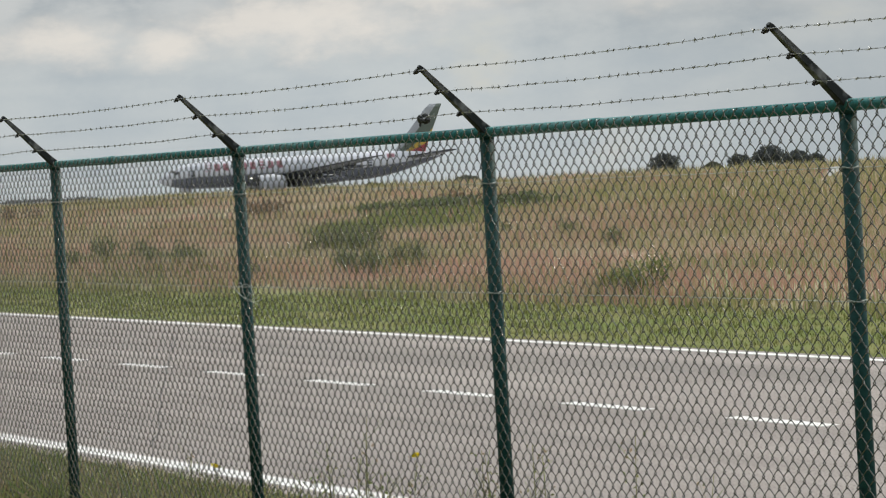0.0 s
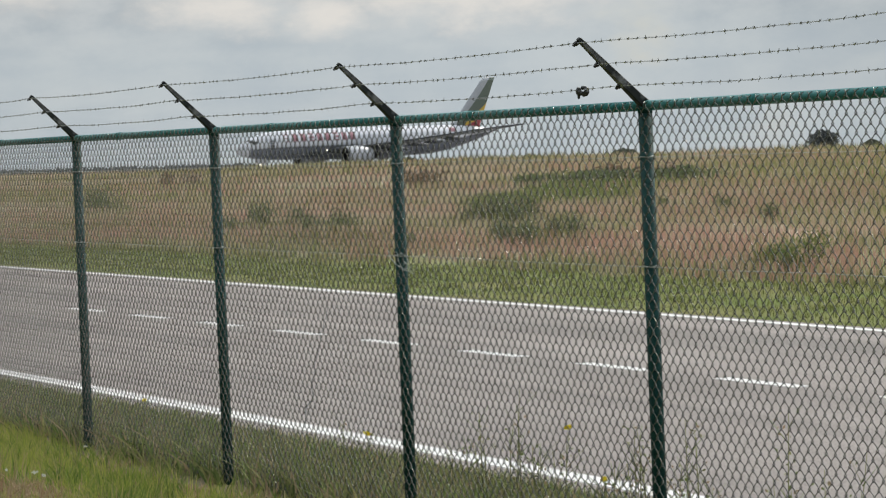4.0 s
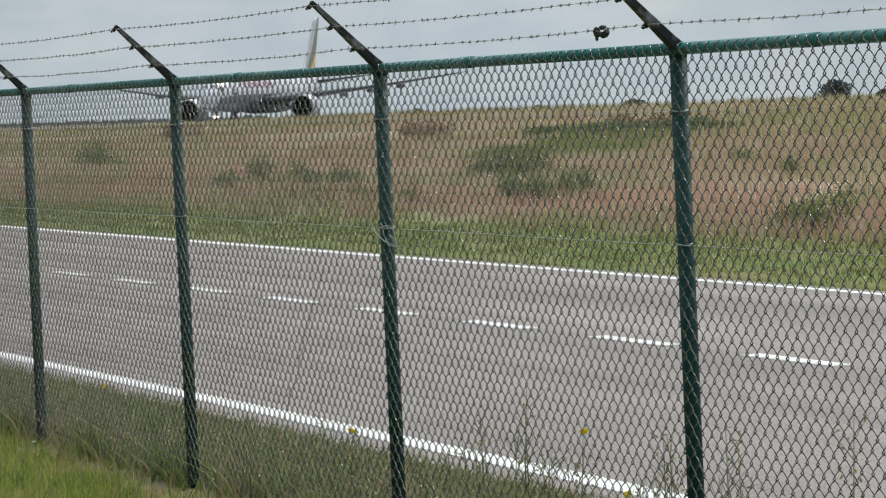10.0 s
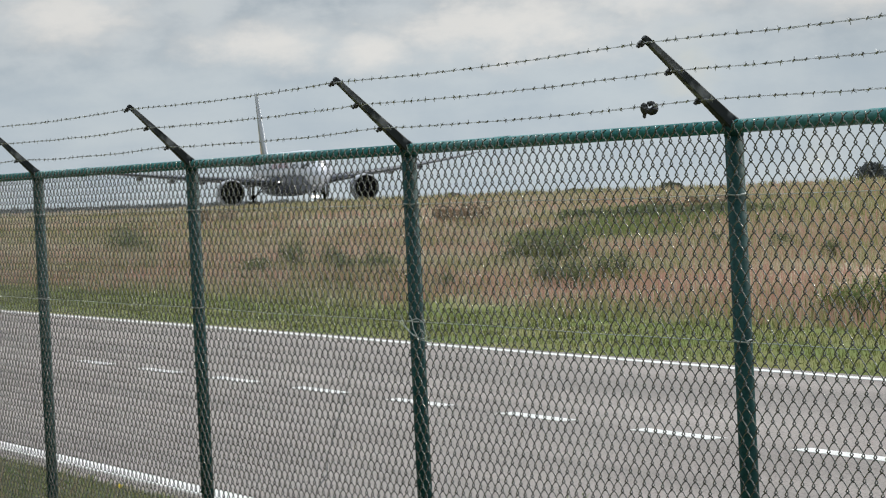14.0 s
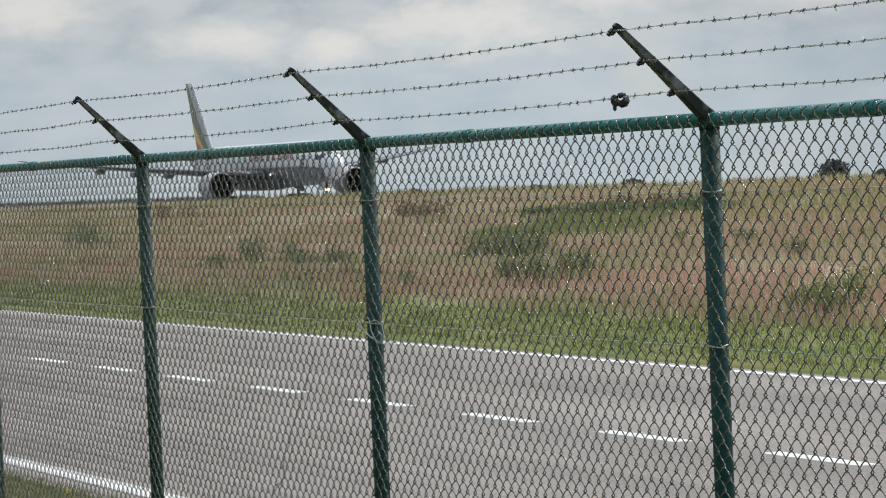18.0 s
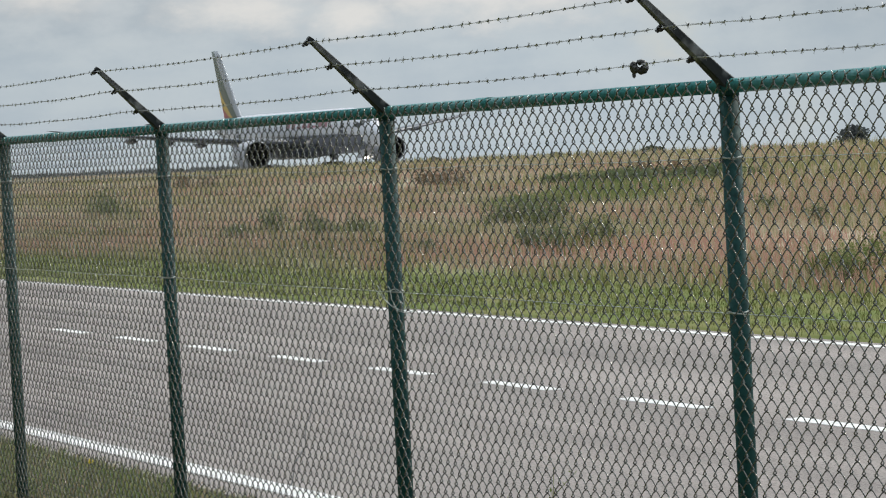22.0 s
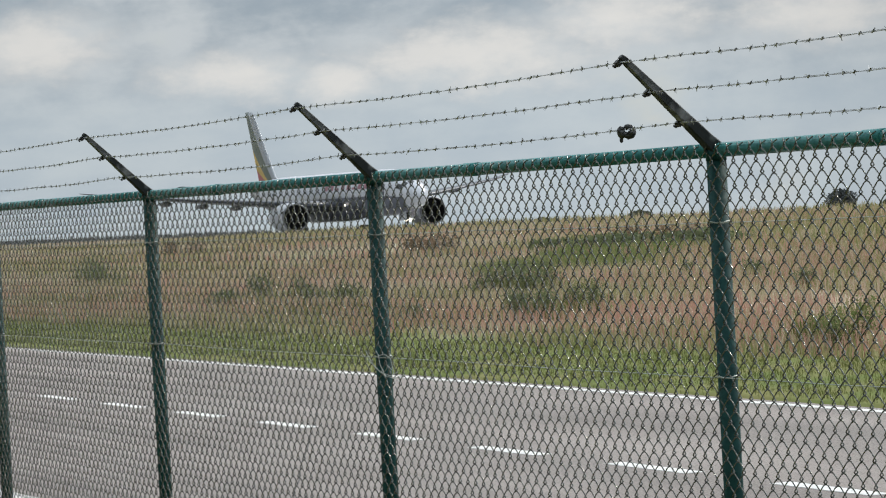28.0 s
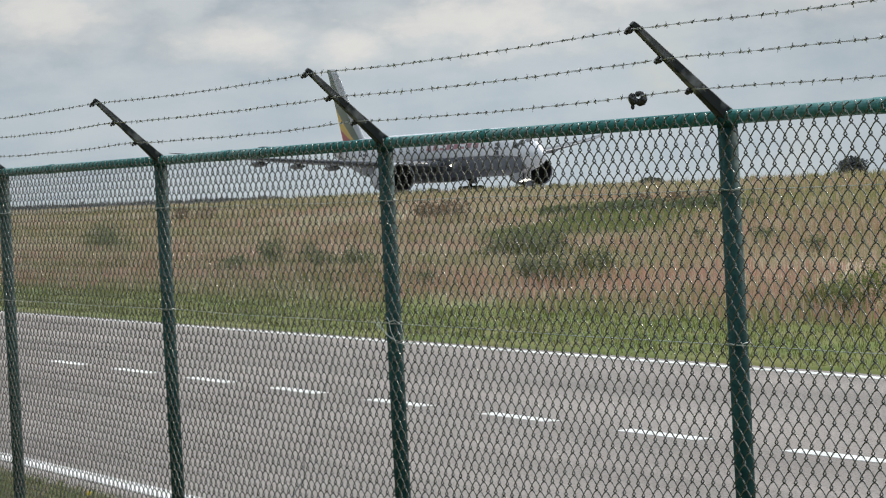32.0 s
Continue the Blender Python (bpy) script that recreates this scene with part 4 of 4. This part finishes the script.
def build_stalk(x, y, height, seed, flower=None):
    """A tall weed: a thin leaning stem with small leaves, sometimes a flower head."""
    rnd = random.Random(seed)
    weed = empty("tall_weed", pose(x, y, land(x, y), rnd.uniform(-6, 6), rnd.uniform(-6, 6), rnd.uniform(0, 360)))
    tagged(weed, "tall thin dark weed in the verge" if not flower else "yellow-flowered weed in the verge", "weed", "tall weeds by the fence")
    bm = bmesh.new()
    tube(bm, (0, 0, -0.03), (0.02, 0, height), 0.004, 0.0015, 5)
    for k in range(5):
        z = height * rnd.uniform(0.35, 0.9)
        a = rnd.uniform(0, 6.28)
        tube(bm, (0.01, 0, z), (0.07 * math.cos(a), 0.07 * math.sin(a), z + 0.09), 0.002, 0.001, 4)
    part("stem", bm, WEEDS, weed)
    bm = bmesh.new()
    for k in range(30):
        z = height * rnd.uniform(0.15, 1.0)
        a = rnd.uniform(0, 6.28)
        leaf_cloud(bm, (0.04 * math.cos(a), 0.04 * math.sin(a), z), (0.012, 0.012, 0.02), 1, 0.0095, rnd)
    part("leaf", bm, WEEDS, weed)["kind"] = "stuff"
    if flower:
        bm = bmesh.new()
        leaf_cloud(bm, (0.02, 0, height + 0.01), (0.018, 0.018, 0.008), 26, 0.011, rnd)
        part("flower", bm, flower, weed, "yellow flower head")


def build_plants():
    # far side of the road
    blades("verge_grass", scatter(-60, 0, 9.45, 15.5, 55, 11, lambda x, y: y < 12.2 + 0.9 * noise.noise((x * 0.3, y * 0.3, 5)) + 0.02 * (-20 - x)), VERGE_GRASS, "green roadside grass with yellowing tips", "grass", (0.03, 0.09), 9, 0.0032, seed=1, spread=0.09)
    blades("far_verge_grass", scatter(-200, -60, 9.45, 16.0, 5, 12), VERGE_GRASS, "green roadside grass along the bank", "grass", (0.06, 0.2), 6, 0.016, seed=2, spread=0.15)
    blades("meadow_grass", scatter(-75, 2, 12.0, 30, 11, 13, lambda x, y: y > 12.1 + 0.9 * noise.noise((x * 0.2, y * 0.2, 1)) + 0.02 * (-20 - x) and not thicket(x, y) and not (x > -34 and y < 17 and noise.noise((x * 0.8, y * 0.8, 2)) > -0.12)), DRY_GRASS, "tall dry tan and rusty meadow grass", "grass", (0.12, 0.36), 8, 0.006, seed=3, spread=0.12)
    blades("green_tufts", scatter(-75, 2, 11.9, 36, 8, 14, lambda x, y: 0.3 * (x > -50 and y < 13.6) + noise.noise((x * 0.16, y * 0.24, 7)) + max(0.0, 0.35 - 0.06 * abs(y - 13.5)) * (x < -34) + 0.26 * (x > -40 and y > 15) > 0.02), MIXED_GRASS, "patches of greener grass in the meadow", "grass", (0.10, 0.34), 7, 0.010, seed=4, spread=0.12)
    blades("rusty_tufts", scatter(-75, 2, 12.2, 30, 12, 34, lambda x, y: noise.noise((x * 0.12, y * 0.3, 21)) + 0.5 * noise.noise((x * 0.4, y * 0.8, 3)) > 0.02 and not thicket(x, y) or (x > -36 and abs(y - 14.4) < 1.3 + noise.noise((x * 0.5, 0, 8)))), RUSTY_GRASS, "drifts of rusty red sorrel in the meadow", "grass", (0.16, 0.40), 7, 0.0055, seed=24, spread=0.14)
    blades("far_rusty_tufts", scatter(-150, -40, 28, 60, 0.9, 35, lambda x, y: noise.noise((x * 0.06, y * 0.15, 21)) > 0.05), RUSTY_GRASS, "drifts of rusty red sorrel on the slope", "grass", (0.2, 0.42), 7, 0.016, seed=25, spread=0.25)
    blades("far_meadow_grass", scatter(-170, -30, 22, 62, 1.9, 15, lambda x, y: not thicket(x, y)), DRY_GRASS, "tall dry tan meadow grass on the slope", "grass", (0.12, 0.34), 7, 0.018, seed=5, spread=0.2)
    blades("far_green_tufts", scatter(-170, -22, 22, 62, 1.6, 16, lambda x, y: drift(x, y, 0.07, -0.05 if x < -75 else -0.15 if y < 34 else -0.45)), MIXED_GRASS, "greener drifts of grass on the slope", "grass", (0.2, 0.45), 7, 0.02, seed=6, spread=0.25)
    blades("mid_meadow_grass", scatter(-210, -75, 14, 24, 2.2, 24), DRY_GRASS, "dry tan grass along the far bank", "grass", (0.14, 0.36), 7, 0.018, seed=15, spread=0.2)
    blades("crest_grass", scatter(-330, -60, 40, 63, 0.7, 17), DRY_GRASS, "dry grass along the crest", "grass", (0.08, 0.26), 7, 0.03, seed=7, spread=0.3)
    # between fence and road
    blades("fence_weeds", scatter(-16, 9, -0.08, 1.05, 120, 18, lambda x, y: noise.noise((x * 3.0, y * 3.0, 11)) > -0.22), WEEDS, "dense dark green weeds between fence and road", "weeds", (0.06, 0.34), 9, 0.0062, 0.8, 8, 0.05, True)
    blades("edge_weeds", scatter(-16, 9, 0.7, 1.3, 80, 38, lambda x, y: y < 1.17 + 0.16 * noise.noise((x * 1.3, 0, 2))), WEEDS, "short weeds creeping to the road edge", "weeds", (0.03, 0.14), 9, 0.005, 0.8, 28, 0.06, True)
    blades("weed_clumps", scatter(-16, 9, -0.05, 0.95, 80, 43, lambda x, y: drift(x, y, 2.2, 0.08)), CLUMP_LEAF, "clumps of broad-leaved green weeds behind the fence", "weeds", (0.07, 0.26), 12, 0.009, 0.8, 43, 0.05, True)
    blades("dry_weeds", scatter(-16, 9, 0.0, 0.95, 18, 19), STRAW, "dry straw stalks among the weeds", "weeds", (0.1, 0.34), 4, 0.003, 0.5, 9, 0.05, True)
    blades("far_fence_weeds", scatter(-60, -16, -0.1, 1.0, 18, 20), WEEDS, "dark weeds along the fence foot", "weeds", (0.1, 0.35), 8, 0.014, 0.6, 10, 0.1, True)
    # camera side
    blades("lawn_grass", scatter(-14, 8, -4.2, -0.14, 70, 21, lambda x, y: not (drift(x, y, 0.7, 0.34) and y < -1.2) and not bare(x, y) and (x < -2.8 or y < -0.28 - 0.1 * noise.noise((x * 2, 0, 5)))), LUSH_GRASS, "lush bright green grass before the fence", "grass", (0.05, 0.19), 14, 0.0030, 0.6, 11, 0.07)
    blades("tall_grass_tufts", scatter(-9, -2.4, -0.75, -0.08, 70, 41, lambda x, y: noise.noise((x * 1.1, y * 2, 9)) > -0.25 + 0.12 * (x + 5)), LUSH_GRASS, "taller bright green tufts against the fence foot", "grass", (0.08, 0.19), 10, 0.0035, 0.5, 41, 0.06)
    blades("deep_lawn_grass", scatter(-9, 8, -3.2, -0.3, 90, 50, lambda x, y: noise.noise((x * 1.7, y * 2.6, 15)) + 0.5 * noise.noise((x * 5, y * 7, 16)) > 0.12 and not bare(x, y)), DEEP_GRASS, "darker green clumps in the lawn before the fence", "grass", (0.07, 0.2), 12, 0.0036, 0.6, 50, 0.05)
    blades("dead_grass", scatter(-14, 8, -4.2, -0.12, 22, 22, lambda x, y: y > -0.42 or bare(x, y) or drift(x, y, 0.7, 0.2)), STRAW, "flattened dead grass and straw at the fence foot", "grass", (0.03, 0.12), 7, 0.004, 1.4, 12, 0.06)
    blades("grass_litter", scatter(-2.6, 6.0, -0.5, -0.1, 150, 48, lambda x, y: abs(y + 0.3 + 0.08 * noise.noise((x * 2, 0, 5))) < 0.11), DEAD_GRASS, "thin strip of dead leaves and stems along the fence foot", "litter", (0.02, 0.07), 9, 0.006, 1.5, 48, 0.05)
    blades("tall_lawn_stems", scatter(-6, 4, -2.4, -0.4, 8, 49), STRAW, "pale seeding grass stems standing over the lawn", "grass", (0.14, 0.27), 5, 0.0022, 0.5, 49, 0.07)
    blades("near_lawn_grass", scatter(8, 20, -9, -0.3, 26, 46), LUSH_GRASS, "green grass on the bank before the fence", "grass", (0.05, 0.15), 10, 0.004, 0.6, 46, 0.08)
    blades("worn_patch", scatter(-1.2, 2.4, -2.1, -0.8, 120, 45, bare), DEAD_GRASS, "patch of brown dead grass in the near lawn", "grass", (0.03, 0.13), 10, 0.005, 1.3, 45, 0.05)
    blades("far_lawn_grass", scatter(-60, -14, -5, -0.2, 12, 23), LUSH_GRASS, "green grass before the fence", "grass", (0.08, 0.22), 8, 0.012, 0.6, 13, 0.1)
    rnd = random.Random(8)
    for k in range(12):
        build_stalk(rnd.uniform(0.5, 7.0), rnd.uniform(0.1, 0.6), rnd.uniform(0.25, 0.42), 100 + k)
    for k, (x, h) in enumerate(((2.7, 0.52), (3.12, 0.65), (3.19, 0.57), (4.51, 0.58), (4.56, 0.52), (4.67, 0.57), (5.06, 0.63), (5.18, 0.58), (5.98, 0.72), (6.32, 0.49), (6.54, 0.59))):
        build_stalk(x, 0.45, h, 140 + k)
        for j in range(2):  # shorter growth at its foot
            build_stalk(x + rnd.gauss(0, 0.1), rnd.uniform(0.3, 0.55), h * rnd.uniform(0.5, 0.75), 170 + 2 * k + j)
    for x, y, h in ((3.70, 0.45, 0.49), (4.16, 0.45, 0.28), (-2.6, 0.3, 0.3), (0.9, 0.5, 0.28)):
        build_stalk(x, y, h, int(x * 10), YELLOW_PETAL)
    # broken twigs caught at the fence foot
    rnd = random.Random(17)
    for k in range(7):
        x, y = rnd.uniform(-6.0, -3.2), rnd.uniform(-0.3, 0.0)
        bm = bmesh.new()
        end = Vector((rnd.uniform(0.25, 0.6), rnd.uniform(-0.05, 0.05), rnd.uniform(0.05, 0.22)))
        tube(bm, (0, 0, 0), end, 0.006, 0.003, 6)
        for f in (0.4, 0.7):
            tube(bm, end * f, end * f + Vector((rnd.uniform(0.0, 0.15), rnd.uniform(-0.06, 0.06), rnd.uniform(0.06, 0.16))), 0.0035, 0.0015, 5)
        tw = part("twig", bm, STRAW)
        tw.matrix_basis = pose(x, y, land(x, y) + 0.02, 0, 0, rnd.choice((0, 180)) + rnd.uniform(-20, 20))
        tagged(tw, "pale dead twig lying against the fence foot", "twig", "twigs at the fence foot")
    # pale litter in the near grass
    rnd = random.Random(31)
    for k in range(7):
        x, y = (rnd.uniform(0.45, 0.85), rnd.uniform(-1.42, -1.22)) if k < 4 else (rnd.uniform(-3.5, 1.5), rnd.uniform(-1.2, -0.3))
        bm = bmesh.new()
        leaf_cloud(bm, (0, 0, 0.02), (0.010, 0.010, 0.006), 8, 0.008, rnd)
        d = part("daisy", bm, WHITE_PETAL)
        d.matrix_basis = pose(x, y, land(x, y) + 0.12)
        tagged(d, "small white flower in the near grass", "flower", "white flowers in the grass")
    # shrubs on the bank
    green_spots = [(x + a, y + b) for x, y, r, n in ((-41.6, 19.2, 1.5, 130), (-32.0, 15.6, 1.0, 130), (-19.0, 13.2, 0.32, 110), (-47, 16.6, 2.4, 170), (-74, 20.6, 2, 80), (-55, 15.5, 3.0, 200), (-38, 14.4, 2.5, 160)) for a, b in np.random.default_rng(int(-x)).normal(0, 0.45, (n, 2)) * (r * 1.6, r * 0.5)]
    blades("green_patches", green_spots, VERGE_GRASS, "soft green growth round the shrubs", "grass", (0.12, 0.36), 7, 0.012, 0.5, 14, 0.12)
    blades("thicket_grass", scatter(-72, -46, 20, 37, 16, 47, thicket), THICKET_GRASS, "band of fresh green grass before the bramble thicket", "grass", (0.14, 0.36), 8, 0.013, 0.5, 47, 0.2)
    for k, (x, y, w, h) in enumerate(((-42.5, 18.9, 0.75, 0.55), (-42.2, 19.2, 0.8, 0.6), (-40.7, 19.0, 0.7, 0.5), (-41.4, 19.6, 0.8, 0.62), (-43.4, 19.9, 0.7, 0.5), (-32.1, 15.1, 0.5, 0.42), (-30.9, 14.9, 0.5, 0.38), (-31.8, 15.5, 0.55, 0.45), (-32.6, 15.4, 0.5, 0.4), (-32.2, 16.1, 0.42, 0.36), (-32.3, 16.5, 0.45, 0.4), (-18.2, 13.0, 0.40, 0.34), (-18.9, 13.6, 0.5, 0.52), (-19.3, 13.4, 0.34, 0.30), (-18.6, 13.2, 0.42, 0.42), (-74.0, 20.5, 1.2, 0.7), (-73.0, 20.6, 0.9, 0.5), (-46.5, 15.3, 0.7, 0.36), (-49.5, 17.1, 0.8, 0.5), (-48.7, 17.4, 0.6, 0.42), (-43.7, 16.0, 0.6, 0.36), (-44.3, 16.9, 0.6, 0.4), (-42.7, 22.9, 0.4, 0.3), (-40.0, 22.9, 0.4, 0.36), (-33.7, 20.6, 0.35, 0.32), (-33.7, 14.1, 0.35, 0.3))):
        build_shrub(x, y, w, h, CLUMP_LEAF if x > -25 else SHRUB_LEAF, 40 + k, "low dull green shrub in the dry grass", leaf=0.011 + 0.012 * w, count=800 if x < -25 else 460)
    rnd = random.Random(9)
    for k in range(26):
        t = k / 25
        build_shrub(-69.5 + 5.0 * t + rnd.uniform(-0.7, 0.7), 31.6 + 2.6 * t + rnd.uniform(-0.6, 0.8), rnd.uniform(0.9, 1.8), rnd.uniform(0.2, 0.42), SHRUB_LEAF, 70 + k, "dark green bramble in a low thicket", "bramble", 0.06, 300, "bramble")
    for k, (x, y) in enumerate(((-81.4, 32.3), (-80.4, 32.4), (-79.4, 32.5), (-111.6, 34.2), (-110.8, 34.8), (-70.0, 34.4), (-68.8, 34.7), (-67.6, 35.0))):
        build_shrub(x, y, 1.0, 0.55, BRUSH_LEAF, 110 + k, "dry reddish brown brushwood", "brushwood", 0.05, 260, "brushwood")
    # skyline trees, beyond the crest
    def out_at(turn, far):
        a = radians(turn)
        return 14.9 - far * math.cos(a), -4.47 + far * math.sin(a)

    for k, (turn, far, w, top) in enumerate(((27.98, 330, 3.6, 1.6), (24.67, 330, 2.9, 0.45), (23.1, 330, 2.2, 0.25), (21.1, 340, 1.9, 0.45), (28.75, 330, 1.8, 0.5), (29.2, 330, 2.8, 1.15), (29.7, 335, 3.8, 1.75), (30.15, 325, 3.0, 1.2), (30.45, 330, 2.0, 0.8), (31.0, 330, 1.8, 0.3))):
        x, y = out_at(turn, far)
        base = land(x, y)
        build_tree(x, y, w * 0.9, top - base, 200 + k, base, "small dark tree standing up behind the grassy crest", count=2200, leaf=0.13, mat=HAZED_TREE_LEAF if top > 0.7 else HAZED_BUSH_LEAF)
    # far woods at the end of the plain; their haze is in the leaf colour
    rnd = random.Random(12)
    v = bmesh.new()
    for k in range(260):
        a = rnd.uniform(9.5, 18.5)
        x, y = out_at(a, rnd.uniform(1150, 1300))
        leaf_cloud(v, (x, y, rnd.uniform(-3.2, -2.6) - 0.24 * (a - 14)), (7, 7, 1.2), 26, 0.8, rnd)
    woods = part("far_woods", v, HAZED_WOODS_LEAF)
    tagged(woods, "dark strip of far woods on the skyline, haze put into its leaf colour", "woods", kind="stuff")


def build_marker():
    """A small white hut-shaped field marker."""
    x, y = -71.5, 47.4
    m = empty("field_marker", pose(x, y, land(x, y), 0, 0, 25))
    m.scale = (0.6, 0.6, 0.6)
    tagged(m, "small white gabled field marker in the dry grass", "marker")
    bm = bmesh.new()
    loft(bm, [[(px, w * 0.32, z) for px, w, z in ((-0.3, 1, 0.1), (-0.3, -1, 0.1))] + [(-0.3, 0, 0.55)], [(px, w * 0.32, z) for px, w, z in ((0.3, 1, 0.1), (0.3, -1, 0.1))] + [(0.3, 0, 0.55)]], smooth=False)
    part("body", bm, MARKER_WHITE, m)
    for sx in (-0.2, 0.2):
        bm = bmesh.new()
        tube(bm, (sx, 0, -0.1), (sx, 0, 0.14), 0.03, n=8)
        part("leg", bm, DARK_METAL, m)


build_plants()
build_marker()


# ---- movement ----
PLANE_ROWS = [
    (0, -701.61, 285.89, -101.59), (1, -694.78, 277.76, -96.01), (2, -687.73, 268.86, -90.41), (3, -680.89, 261.04, -84.86),
    (3.5, -678.08, 257.54, -82.09), (5.5, -664.71, 244.02, -70.63), (6, -661.21, 240.77, -67.53), (7, -653.80, 234.32, -60.83),
    (8, -644.55, 227.94, -53.24), (8.5, -639.21, 224.90, -49.08), (9, -633.73, 222.07, -44.89), (9.5, -590.27, 204.01, -40.71),
    (10, -546.27, 185.11, -36.62), (10.5, -539.79, 182.10, -32.97), (11, -535.26, 179.88, -29.42), (12, -526.31, 176.02, -22.73),
    (13, -518.52, 173.49, -16.63), (13.5, -501.36, 167.48, -13.51), (15.5, -464.80, 155.18, -1.92), (16, -463.80, 155.03, -0.92),
    (17, -462.20, 155.11, 0.03), (18, -460.56, 155.16, 0.90), (19, -458.84, 155.14, 1.61), (20, -457.00, 155.04, 2.09),
    (21, -455.02, 154.83, 2.29), (22, -452.99, 154.64, 2.26), (23, -451.00, 154.58, 2.09), (24, -449.12, 154.77, 1.85),
    (24.5, -448.19, 154.96, 1.73), (26.5, -444.22, 156.24, 1.57), (27, -443.07, 156.67, 1.65), (28, -440.50, 157.67, 2.07),
    (29, -437.31, 158.80, 2.81), (30, -432.80, 159.99, 3.59), (31, -426.44, 161.19, 4.13), (32, -419.00, 162.40, 4.52)]


def motions():
    walk(airliner, [(t, pose(x, y, plain(x, y), 0, 0, h)) for t, x, y, h in PLANE_ROWS])


motions()
